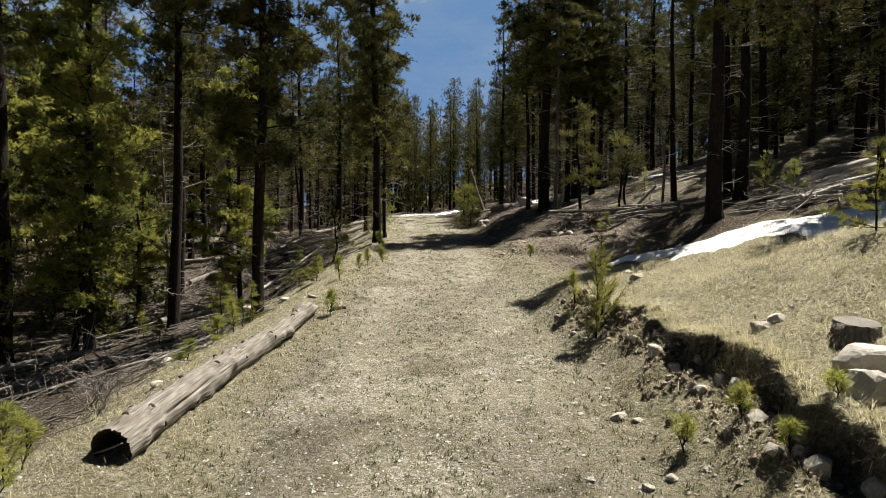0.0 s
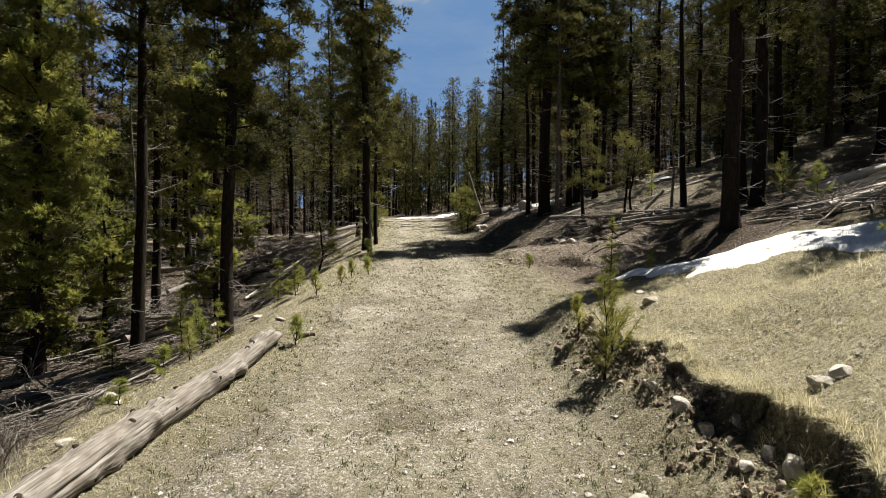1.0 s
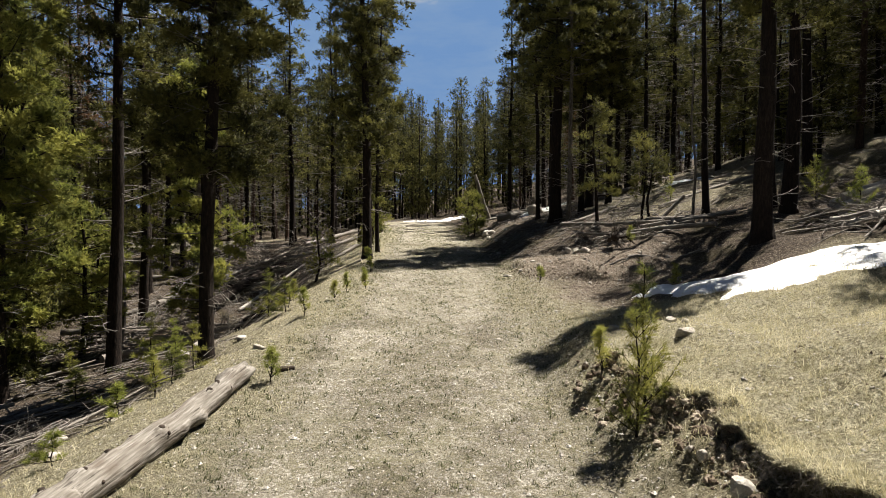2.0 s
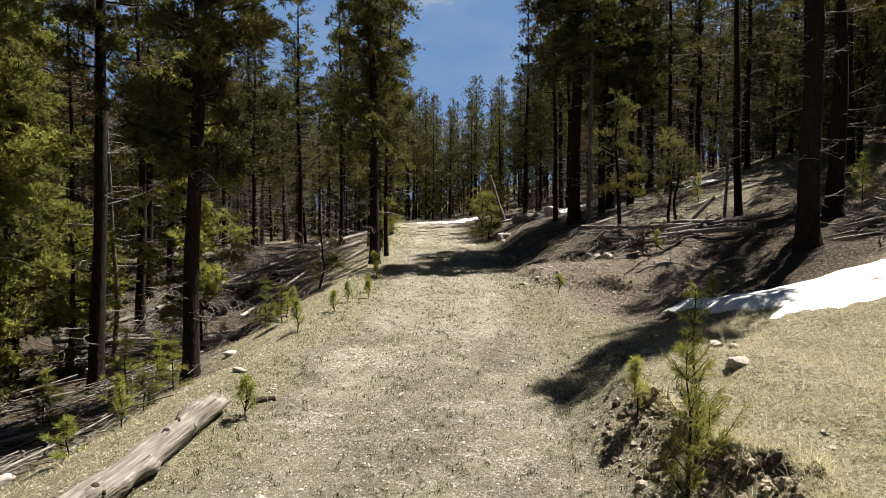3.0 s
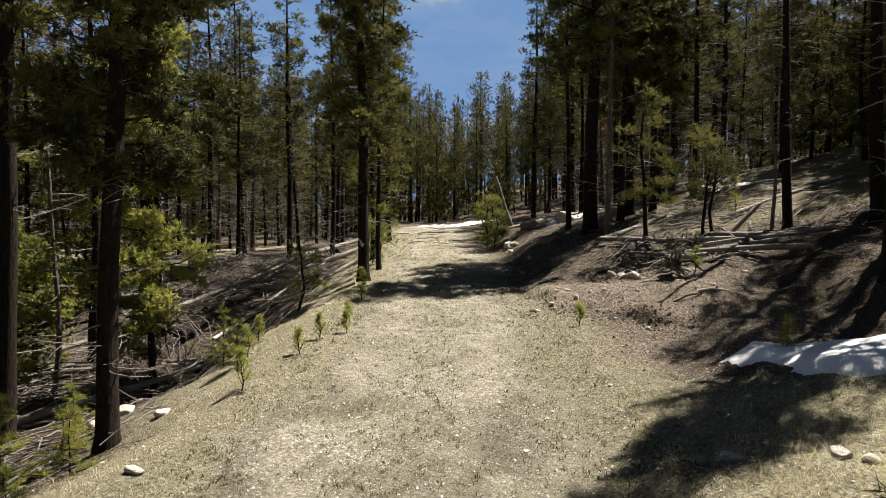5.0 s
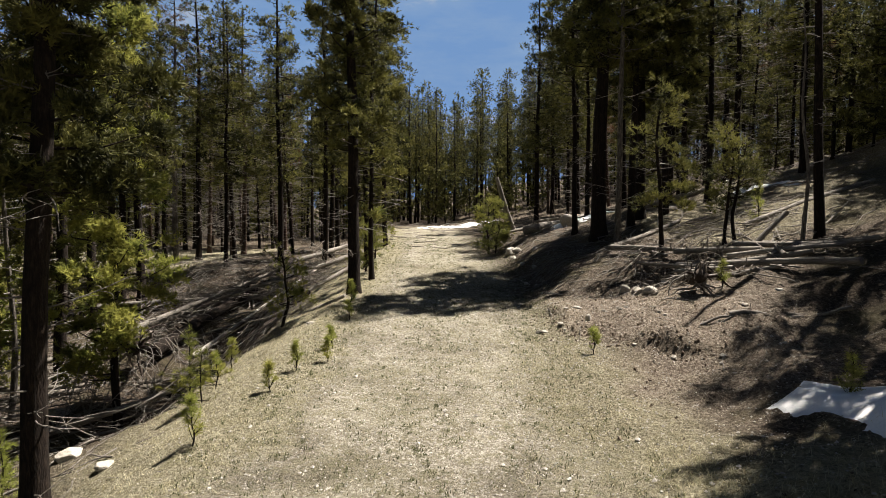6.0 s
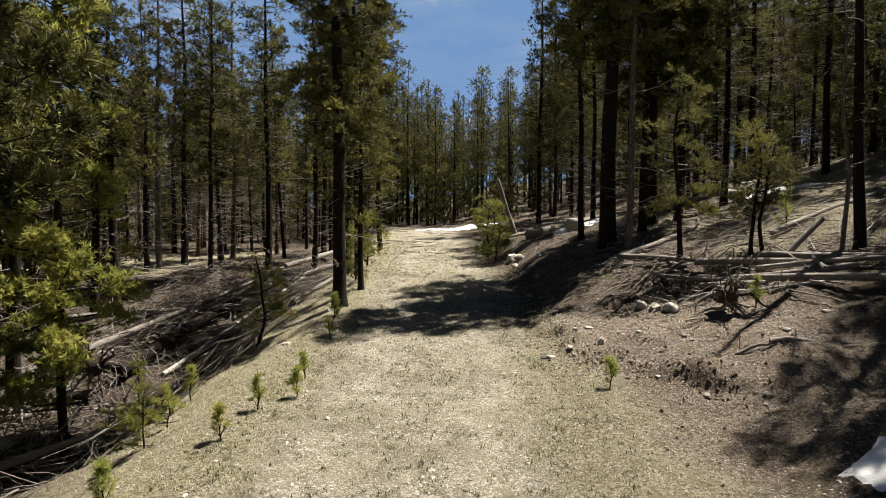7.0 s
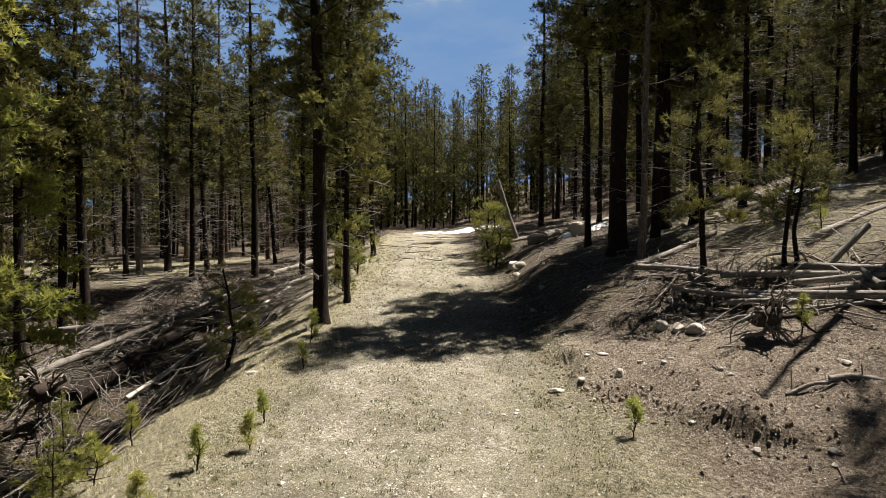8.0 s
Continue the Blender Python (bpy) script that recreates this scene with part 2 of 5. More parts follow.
# ---- mesh helpers ----
class Geo:
    """Gathers points and faces, then becomes one mesh."""

    def __init__(self):
        self.v, self.f, self.m, self.s, self.n = [], [], [], [], 0

    def put(self, verts, faces, mat=0, smooth=False):
        verts, faces = np.asarray(verts, float), np.asarray(faces, int)
        self.v.append(verts)
        self.f.extend((faces + self.n).tolist())
        self.m.append(np.full(len(faces), mat, dtype=np.int32))
        self.s.append(np.full(len(faces), smooth, dtype=bool))
        self.n += len(verts)

    def mesh(self, name, *mats):
        me = bpy.data.meshes.new(name)
        me.from_pydata(np.concatenate(self.v).tolist(), [], self.f)
        for m in mats:
            me.materials.append(m)
        me.polygons.foreach_set("material_index", np.concatenate(self.m))
        me.polygons.foreach_set("use_smooth", np.concatenate(self.s))
        me.update()
        return me

    def tube(self, path, radii, sides=6, mat=0, cap=True, rough=0.0, rng=None):
        path, radii = np.asarray(path, float), np.asarray(radii, float)
        k = len(path)
        d = np.gradient(path, axis=0)
        d /= np.linalg.norm(d, axis=1)[:, None] + 1e-9
        ref = np.array([1.0, 0, 0]) if abs(d[0][0]) < 0.8 else np.array([0, 1.0, 0])
        a = np.cross(d, ref)
        a /= np.linalg.norm(a, axis=1)[:, None]
        b = np.cross(d, a)
        th = np.linspace(0, 2 * np.pi, sides, endpoint=False)
        rr = radii[:, None] * np.ones((1, sides))
        if rough and rng is not None:
            rr = rr * (1 + rough * rng.normal(size=(k, sides)))
        v = path[:, None] + rr[..., None] * (np.cos(th)[None, :, None] * a[:, None] + np.sin(th)[None, :, None] * b[:, None])
        i = np.arange(k - 1)[:, None] * sides
        j, j2 = np.arange(sides), (np.arange(sides) + 1) % sides
        faces = np.stack([i + j, i + j2, i + sides + j2, i + sides + j], -1).reshape(-1, 4)
        self.put(v.reshape(-1, 3), faces, mat, True)
        if cap:
            for row, flip in ((0, True), (k - 1, False)):
                c = v[row]
                verts = np.vstack([c, path[row]])
                tri = [(sides, (q + 1) % sides, q) if flip else (sides, q, (q + 1) % sides) for q in range(sides)]
                self.put(verts, tri, mat, False)

    def needles(self, at, way, length, blades, size, width, rng, mat=0, spread=0.75):
        """Brushes of needles: at every place a shoot that points that way."""
        at, way = np.asarray(at, float), np.asarray(way, float)
        n = len(at)
        way = way / (np.linalg.norm(way, axis=1)[:, None] + 1e-9)
        length = np.broadcast_to(length, (n,))
        u = rng.random((n, blades)) ** 0.8
        base = at[:, None] + way[:, None] * (u * length[:, None])[..., None]
        side = rng.normal(size=(n, blades, 3))
        side -= (side * way[:, None]).sum(-1, keepdims=True) * way[:, None]
        side /= np.linalg.norm(side, axis=-1, keepdims=True) + 1e-9
        out = way[:, None] * 0.7 + side * spread
        out /= np.linalg.norm(out, axis=-1, keepdims=True)
        ln = size * rng.uniform(0.7, 1.25, (n, blades, 1))
        across = np.cross(out, rng.normal(size=(n, blades, 3)))
        across /= np.linalg.norm(across, axis=-1, keepdims=True) + 1e-9
        w = across * width * rng.uniform(0.7, 1.3, (n, blades, 1))
        v = np.stack([base - w * 0.5, base + w * 0.5, base + out * ln], 2).reshape(-1, 3)
        self.put(v, np.arange(len(v)).reshape(-1, 3), mat)


def part(name, me, parent, label=""):
    ob = new(name, me)
    ob.parent = parent
    if label:
        ob["label"] = label
    return ob


def thing(name, x, y, z=None, turn=0.0, **tags):
    """An empty at a thing's base, resting on the ground unless z is given."""
    ob = new(name)
    ob.empty_display_size = 0.1
    ob.matrix_basis = pose(x, y, float(ground(x, y)) if z is None else z, 0, 0, turn)
    return tagged(ob, **tags)


# ---- the lie of the land ----


def lattice(ix, iy, seed):
    h = (ix * 374761393 + iy * 668265263 + seed * 974634777) & 0xFFFFFFFF
    h = ((h ^ (h >> 13)) * 1274126177) & 0xFFFFFFFF
    return ((h ^ (h >> 16)) & 0xFFFF) / 65535.0


def lumps(x, y, size, seed):
    """Smooth value noise, -1 to 1, with lumps of that size in metres."""
    u, v = np.asarray(x, float) / size, np.asarray(y, float) / size
    iu, iv = np.floor(u).astype(np.int64), np.floor(v).astype(np.int64)
    fu, fv = u - iu, v - iv
    fu, fv = fu * fu * (3 - 2 * fu), fv * fv * (3 - 2 * fv)
    a, b = lattice(iu, iv, seed), lattice(iu + 1, iv, seed)
    c, d = lattice(iu, iv + 1, seed), lattice(iu + 1, iv + 1, seed)
    return 2 * (a + (b - a) * fu + (c - a) * fv + (a - b - c + d) * fu * fv) - 1


def rise(v):
    v = np.clip(v, 0, 1)
    return v * v * (3 - 2 * v)


ROAD_Y = [-200, -20, 0, 5, 9, 12.7, 15.5, 20, 27, 35, 45, 60, 120, 400, 2000]
ROAD_Z = [-16, -2.1, -0.08, 0.46, 0.92, 1.22, 1.40, 1.77, 2.36, 2.92, 3.25, 4.0, 6.5, 16, 40]


def road_z(y):
    return sum(np.interp(np.asarray(y, float) + o, ROAD_Y, ROAD_Z) for o in (-1.2, -0.4, 0.4, 1.2)) / 4


def road_x(y):
    return np.interp(y, [-50, 0, 14, 20, 27, 35, 45, 60, 80], [0.2, -0.1, -0.1, -0.2, -0.65, -1.4, -2.6, -6, -14])


def bank_edge(y):
    """Where the eroded edge of the grassy mound runs."""
    return np.interp(y, [0, 3.4, 4.6, 5.6, 6.6, 7.4, 8.2, 9.5], [2.72, 2.44, 2.5, 2.40, 2.3, 2.04, 1.95, 2.0]) + (0.09 * lumps(y, y * 0, 0.62, 5) + 0.06 * lumps(y, y * 0, 0.27, 53)) * rise((y - 3.9) / 0.5) + 0.05 * lumps(y, y * 0, 0.13, 6) + 0.09 * lumps(y, y * 0, 0.42, 52) * (1 - rise((y - 7.4) / 1.0))


SCARP = [(1.86, 17.6), (1.87, 16.7), (1.98, 15.8), (2.25, 15.33), (2.6, 15.0), (2.95, 14.5), (3.35, 14.12), (3.9, 13.8)]


def above_scarp(x, y):
    """Distance uphill of the step, negative below it."""
    best = np.full(np.broadcast(x, y).shape, 99.0)
    out = best.copy()
    for (ax, ay), (bx, by) in zip(SCARP, SCARP[1:]):
        ln = math.hypot(bx - ax, by - ay)
        ux, uy = (bx - ax) / ln, (by - ay) / ln
        u = np.clip((x - ax) * ux + (y - ay) * uy, 0, ln)
        d = np.hypot(x - ax - u * ux, y - ay - u * uy)
        s = np.where(ux * (y - ay) - uy * (x - ax) > 0, 1.0, -1.0)
        out = np.where(d < best, d * s, out)
        best = np.minimum(best, d)
    return out


def smooth_ground(x, y):
    x, y = np.asarray(x, float), np.asarray(y, float)
    c, z = road_x(y), road_z(y)
    left = np.maximum(0, c - np.interp(y, [0, 5, 10], [2.7, 2.6, 2.0]) - x)
    drop = np.interp(y, [-10, 0, 8, 16, 20, 26, 35, 50, 100], [1.2, 1.4, 1.6, 2.1, 1.85, 0.6, 1.0, 1.2, 2.0])
    z = z - drop * np.tanh(left * 0.47 / drop) - 0.02 * np.maximum(0, left - 6)
    r = np.maximum(0, x - c - 1.65)
    z = z + (0.25 - 0.11 * rise((y - 26) / 8)) * r + 0.007 * np.minimum(np.maximum(0, r - 6), 9) ** 2
    e = bank_edge(y)
    z = z + 0.42 * (1 - 0.35 * rise((y - 5.3) / 0.8)) * rise((x - e) / 0.12 + 0.2) * (1 - rise((y - 8.7) / 1.6)) * (1 - 0.95 * rise((y - 6.8) / 1.8) * rise((x - 2.7) / 0.9))
    z = z + (0.16 + 0.12 * rise((y - 5.8) / 0.8)) * rise((x - e + 0.75) / 0.7) * (1 - rise((x - e) / 0.12 + 0.2)) * (1 - rise((y - 8.7) / 1.6)) * (1 + 0.6 * lumps(x, y, 0.22, 41))
    z = z - 0.12 * np.exp(-((x - e + 0.08) / 0.09) ** 2) * (1 - rise((y - 6.2) / 0.6)) * (0.7 + 0.6 * lumps(x, y, 0.3, 42))
    z = z - 0.36 * np.exp(-((y - 13.2) / 1.6) ** 2) * rise((x - 1.8) / 1.5) * (1 - rise((x - 4.9) / 1.3))
    z = z + 0.27 * rise((r - 0.1) / 1.2) * rise((y - 17.5) / 2) * (1 - rise((y - 27) / 5))
    z = z + 0.55 * np.exp(-((x - 5.0) / 1.3) ** 2 - ((y - 5.8) / 1.8) ** 2)
    d = above_scarp(x, y) + 0.08 * lumps(x, y, 0.45, 19) + 0.06 * lumps(x, y, 0.3, 20)
    there = rise((y - 13.7) / 0.5) * (1 - rise((y - 16.8) / 0.8)) * rise((x - 1.2) / 0.3)
    worn = 0.05 + 0.075 * np.maximum(np.exp(-((x - 3.0) / 0.36) ** 2), 0.9 * rise((y - 15.7) / 0.5)) + 0.035 * lumps(x, y, 0.4, 18)
    z = z + there * worn * (rise(d / 0.32 + 0.5) * (1 - rise((d - 0.2) / 1.4)) - 0.3 * np.exp(-((d + 0.14) / 0.12) ** 2))
    u = np.clip((y - 17.0) / 4.2, 0, 1)
    z = z - 0.55 * np.exp(-((x + 6.0 - 0.8 * u) / 0.55) ** 2) * rise((y - 16.4) / 0.9) * (1 - rise((y - 20.6) / 1.6))
    z = z - 0.75 * np.exp(-((x + 4.75) / 0.75) ** 2) * rise((y - 13.6) / 1.4) * (1 - rise((y - 19.5) / 1.6))
    return z


def ground(x, y):
    """Height of the ground."""
    x, y = np.asarray(x, float), np.asarray(y, float)
    wild = rise((np.abs(x - road_x(y)) - 1.5) / 1.2)
    z = smooth_ground(x, y) + (0.02 + 0.10 * wild) * lumps(x, y, 1.9, 1) * 0.8
    z = z + (0.008 + 0.05 * wild) * lumps(x, y, 0.6, 2) + (0.012 + 0.018 * wild) * lumps(x, y, 0.21, 3)
    z = z + (0.008 + 0.006 * wild) * lumps(x, y, 0.1, 4)
    far = rise((np.hypot(x, y - 15) - 60) / 80)
    return z + far * (2.2 * lumps(x, y, 45, 9) + 7 * lumps(x, y, 160, 10))


def spaced(*stretches):
    """Grid lines: (from, to, step) stretches joined."""
    out = []
    for a, b, s in stretches:
        out.append(np.linspace(a, b, max(2, int(round((b - a) / s)) + 1))[:-1])
    out.append([stretches[-1][1]])
    return np.concatenate(out)


def cover(x, y):
    """How much gravel, turf and bare earth lies at each place."""
    c = road_x(y)
    wob = 0.35 * lumps(x, y, 1.3, 21) + 0.25 * lumps(x, y, 0.4, 22)
    d = np.abs(x - c) + wob * 0.7
    gravel = 1 - rise((d - 0.95) / 1.0)
    gravel = gravel * np.clip(0.78 + 0.42 * lumps(x, y, 0.8, 23) + 0.3 * lumps(x, y, 0.24, 25), 0, 1) * (1 - rise((y - 42) / 6))
    e = bank_edge(y)
    mound = rise((x - e) / 0.1) * (1 - rise((y - 10.6 + wob) / 1.2)) * (1 - rise((x - 7.5) / 2))
    strip = 0.4 * (1 - rise(np.abs(x - c) / 1.6)) * (1 - rise((y - 42) / 6))
    shoulder = rise((c - 1.0 - x + wob) / 0.6) * (1 - rise((c - 2.9 - x + wob) / 1.4)) * (1 - rise((y - 40) / 8))
    verge = 0.7 * rise((x - c - 0.8 + wob) / 0.5) * (1 - rise((x - c - np.interp(y, [10, 13, 17], [2.2, 2.5, 2.0]) + wob) / 0.8)) * (1 - rise((y - 16) / 3))
    meadow = rise((-x - 9.0 + wob) / 1.5) * rise((y - 26 + wob) / 2) * (1 - rise((y - 36) / 5)) * (1 - rise((-x - 22) / 5)) * 0.8
    clearing = rise((x - 4.5) / 1) * rise((y - 17.5 + wob) / 1.5) * (1 - rise((y - 25) / 3)) * 0.5
    turf = np.clip(np.maximum.reduce([mound, shoulder * 0.85, verge, meadow, clearing, strip]), 0, 1)
    # pale earth kept off the bank face; dark litter colour deepens the hollow's shade
    face = np.exp(-((x - e + 0.1) / 0.2) ** 2) * (1 - rise((y - 8.2) / 0.8))
    up = above_scarp(x, y)
    slope = rise((x - c - 1.5 + wob * 0.5) / 0.5) * np.maximum(rise((up + 0.25 + 0.3 * wob) / 0.4), 0.8 * rise((14.8 - y) / 1.0) * rise((x - 2.1 + wob) / 0.8)) * rise((y - 11.5) / 2) * (1 - rise((y - 30) / 6)) * (1 - rise((x - 4.2 + wob) / 1.5)) * 0.75 * (1 - 0.85 * rise((y - 17.0 + wob) / 1.0))
    return gravel, turf, np.clip(slope * (1 - face), 0, 1)


def build_ground():
    gx = spaced((-900, -300, 60), (-300, -60, 12), (-60, -16, 1.6), (-16, -8, 0.32), (-8, -3, 0.14), (-3, 1.5, 0.075), (1.5, 4.8, 0.04), (4.8, 7, 0.1), (7, 16, 0.3), (16, 60, 1.6), (60, 300, 12), (300, 900, 60))
    gy = spaced((-300, -40, 20), (-40, -2, 1.5), (-2, 2, 0.25), (2, 10, 0.06), (10, 13.6, 0.08), (13.6, 17.2, 0.045), (17.2, 20, 0.08), (20, 34, 0.2), (34, 60, 0.7), (60, 130, 3), (130, 400, 15), (400, 2200, 90))
    X, Y = np.meshgrid(gx, gy)
    x, y = X.ravel(), Y.ravel()
    v = np.stack([x, y, ground(x, y)], 1)
    w, h = len(gx), len(gy)
    i = (np.arange(h - 1)[:, None] * w + np.arange(w - 1)[None]).ravel()
    quads = np.stack([i, i + 1, i + w + 1, i + w], 1)
    mx, my = v[quads, 0].mean(1), v[quads, 1].mean(1)
    on_track = (np.abs(mx - road_x(my)) < 1.62) & (my > -40) & (my < 62)
    for name, pick, label in (("road", on_track, "pale gravel forest track with sparse grass tufts"), ("ground", ~on_track, "forest floor of needle litter, dry turf and bare earth")):
        q = quads[pick]
        used, inv = np.unique(q, return_inverse=True)
        g = Geo()
        g.put(v[used], inv.reshape(-1, 4), 0, True)
        me = g.mesh(name, GROUND)
        a, b, c = cover(v[used, 0], v[used, 1])
        col = me.color_attributes.new("cover", "FLOAT_COLOR", "POINT")
        col.data.foreach_set("color", np.stack([a, b, c, np.ones(len(used))], 1).astype(np.float32).ravel())
        tagged(new(name, me), label, "track" if name == "road" else "ground", kind="structure")


build_ground()


# ---- trees ----
def trunk_path(rng, height, lean=(0.0, 0.0), wander=0.05, steps=14):
    t = np.linspace(0, 1, steps)
    ph = rng.uniform(0, 6.28, 4)
    x = lean[0] * t * height + wander * (np.sin(t * 5 + ph[0]) - np.sin(ph[0])) + wander * 0.4 * (np.sin(t * 13 + ph[1]) - np.sin(ph[1]))
    y = lean[1] * t * height + wander * (np.sin(t * 4.3 + ph[2]) - np.sin(ph[2])) + wander * 0.4 * (np.sin(t * 11 + ph[3]) - np.sin(ph[3]))
    return np.stack([x, y, t * height], 1)


def trunk_mesh(name, rng, path, radius, mat, sides=12, flare=0.35):
    g = Geo()
    p = path.copy()
    t = np.linspace(0, 1, len(p))
    fine = np.concatenate([[-0.035, 0, 0.012, 0.03], np.linspace(0.06, 1, 16)])
    pts = np.stack([np.interp(fine, t, p[:, k]) for k in range(3)], 1)
    pts[0, 2] = -0.3
    rad = radius * (1 - fine) ** 0.75 * (1 + flare * np.exp(-np.maximum(fine, 0) / 0.012)) + 0.008
    g.tube(pts, rad, sides, 0, True, 0.045, rng)
    return g.mesh(name, mat)


def at_height(path, z):
    return np.array([np.interp(z, path[:, 2], path[:, 0]), np.interp(z, path[:, 2], path[:, 1]), z])


def limb(rng, start, az, length, rising, sag):
    """A bent limb as five points."""
    u = np.linspace(0, 1, 5)
    side = np.array([-math.sin(az), math.cos(az), 0])
    out = np.array([math.cos(az), math.sin(az), 0])
    bend = rng.normal(0, 0.10) * length
    return start + np.outer(u * length, out) + np.outer(np.sin(u * 3.1) * bend, side) + np.outer(length * (rising * u + sag * u * u), [0, 0, 1])


def crown_mesh(name, rng, path, base, radius, shoots, blades, size, width, needle_mat, wood_mat, sparse=0.0, taper=0.6, lift=0.15, twigs=True, core=0.35):
    """Whorls of limbs that carry needle brushes in clumps, shorter towards the tip."""
    g = Geo()
    top = path[-1, 2]
    zs = []
    z = base
    while z < top - 0.15:
        zs.append(z)
        z += rng.uniform(0.20, 0.36) * (0.6 + 0.4 * (top - base) / 8)
    limbs = []
    for z in zs:
        f = (z - base) / max(0.1, top - base)
        shape = (1 - f) ** taper * min(1.0, 0.55 + 1.6 * f) + 0.10 + 0.12 * math.sin(f * 9 + base * 7)
        for k in range(int(rng.integers(2, 5))):
            if rng.random() < sparse:
                continue
            ln = radius * shape * rng.uniform(0.5, 1.2)
            limbs.append((z + rng.normal(0, 0.06), rng.uniform(0, 6.283), ln, f))
    total = sum(l[2] for l in limbs)
    P, D = [], []
    puff = 0.055 + 0.38 * size
    for z, az, ln, f in limbs:
        pts = limb(rng, at_height(path, min(z, top)), az, ln, lift * (0.4 + 1.4 * f) - 0.12, 0.28)
        if twigs:
            g.tube(pts[::2], np.linspace(0.012 + 0.010 * ln, 0.004, 3), 3, 1, False)
        n = max(3, int(shoots * ln / total))
        groups = int(min(4, max(1, round(ln * 2.3))))
        for u in np.linspace(1.0, core, groups) + rng.normal(0, 0.06, groups):
            c = np.array([np.interp(u, np.linspace(0, 1, 5), pts[:, k]) for k in range(3)])
            c = c + rng.normal(0, 1, 3) * np.array([0.16, 0.16, 0.07]) * (0.25 + 0.5 * ln) * (u < 0.95)
            m = max(1, int(round(n / groups * rng.uniform(0.5, 1.5))))
            off = rng.normal(0, 1, (m, 3)) * np.array([1.0, 1.0, 0.62]) * puff * rng.uniform(0.7, 1.25)
            P.append(c + off)
            D.append(off / puff * 0.6 + np.array([math.cos(az) * 0.6, math.sin(az) * 0.6, 0.7]) + rng.normal(0, 0.3, (m, 3)))
    m = max(4, shoots // 60)
    tip = path[-1] - np.outer(np.linspace(0, 0.5, m), [0, 0, 1])
    P.append(tip)
    D.append(rng.normal(0, 0.4, (m, 3)) + [0, 0, 1])
    P, D = np.concatenate(P), np.concatenate(D)
    g.needles(P, D, size * 1.1, blades, size, width, rng)
    return g.mesh(name, needle_mat, wood_mat)


def dead_limb_mesh(name, rng, path, low, high, count, length, mat, radius=0.014, twigs=3):
    """Bare grey limbs with side twigs on the lower trunk."""
    g = Geo()
    for _ in range(count):
        z = rng.uniform(low, high)
        az, ln = rng.uniform(0, 6.283), length * rng.uniform(0.25, 1.1)
        pts = limb(rng, at_height(path, z), az, ln, rng.uniform(-0.25, 0.25), rng.uniform(-0.35, 0.3))
        g.tube(pts, np.linspace(radius, 0.004, 5), 4, 0, False)
        for _ in range(rng.integers(1, twigs + 1)):
            u = rng.uniform(0.35, 0.95)
            s = np.array([np.interp(u, np.linspace(0, 1, 5), pts[:, k]) for k in range(3)])
            q = limb(rng, s, az + rng.normal(0, 0.9), ln * rng.uniform(0.2, 0.5), rng.uniform(-0.3, 0.4), rng.uniform(-0.3, 0.2))
            g.tube(q, np.linspace(radius * 0.5, 0.003, 5), 3, 0, False)
    return g.mesh(name, mat)


def pine(seed, x, y, height, radius, base, spread, detail=2, lean=(0, 0), bark=None, leaf=None, dead=26, sparse=0.12, label="", group="", lush=1.0, turn=None, z=None, dead_from=0.7, dead_len=0.9, lift=0.15, fine=None, dead_to=0.5):
    rng = np.random.default_rng(seed)
    tree = thing("pine_tree", x, y, z, 0 if turn is None else turn, label=label or "tall dark-trunked pine standing on the forest floor", category="tree", group=group)
    path = trunk_path(rng, height, lean, 0.05 if detail else 0.04)
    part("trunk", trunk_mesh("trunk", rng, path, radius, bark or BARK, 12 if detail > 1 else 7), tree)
    shoots, blades, size, width = ((3300, 10, 0.088, 0.0205), (2600, 9, 0.098, 0.023), (900, 7, 0.17, 0.052))[2 - (detail if fine is None else fine)]
    k = max(0.02, (height - base) / 8 * spread / 1.2)
    if detail > 1 and height < 5.5:
        shoots, blades, size, width = 5600, 14, 0.08, 0.011
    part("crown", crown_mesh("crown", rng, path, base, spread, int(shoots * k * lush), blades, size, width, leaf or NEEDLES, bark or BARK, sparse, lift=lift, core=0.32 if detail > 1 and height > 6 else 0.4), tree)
    if dead and detail > 1:
        for _ in range(dead):
            part("dead_limb", dead_limb_mesh("dead_limb", rng, path, dead_from, base + 0.4 * (height - base), 1, dead_len, TWIG, 0.011, 4), tree)
    elif dead:
        tagged(part("dead_limb", dead_limb_mesh("dead_limb", rng, path, dead_from, base + dead_to * (height - base), dead, dead_len, TWIG, 0.010, 4), tree, "bare grey dead limbs"), kind="stuff")
    return tree


def snag(seed, x, y, height, radius, limbs, length, lean=(0, 0), label="", brown=0.0, low=0.8, bark=None):
    rng = np.random.default_rng(seed)
    tree = thing("dead_tree", x, y, label=label or "bare grey dead pine with broken twiggy limbs", category="tree")
    path = trunk_path(rng, height, lean, 0.06)
    part("trunk", trunk_mesh("trunk", rng, path, radius, bark or BARK_GREY, 9), tree)
    for _ in range(limbs):
        part("dead_limb", dead_limb_mesh("dead_limb", rng, path, low, height * 0.97, 1, length, TWIG, 0.012, 5), tree)
    if brown:
        part("crown", crown_mesh("crown", rng, path, height * 0.6, 0.8, int(700 * brown), 8, 0.09, 0.014, NEEDLES_DEAD, TWIG, 0.2), tree, "rust-brown dead needles")
    return tree


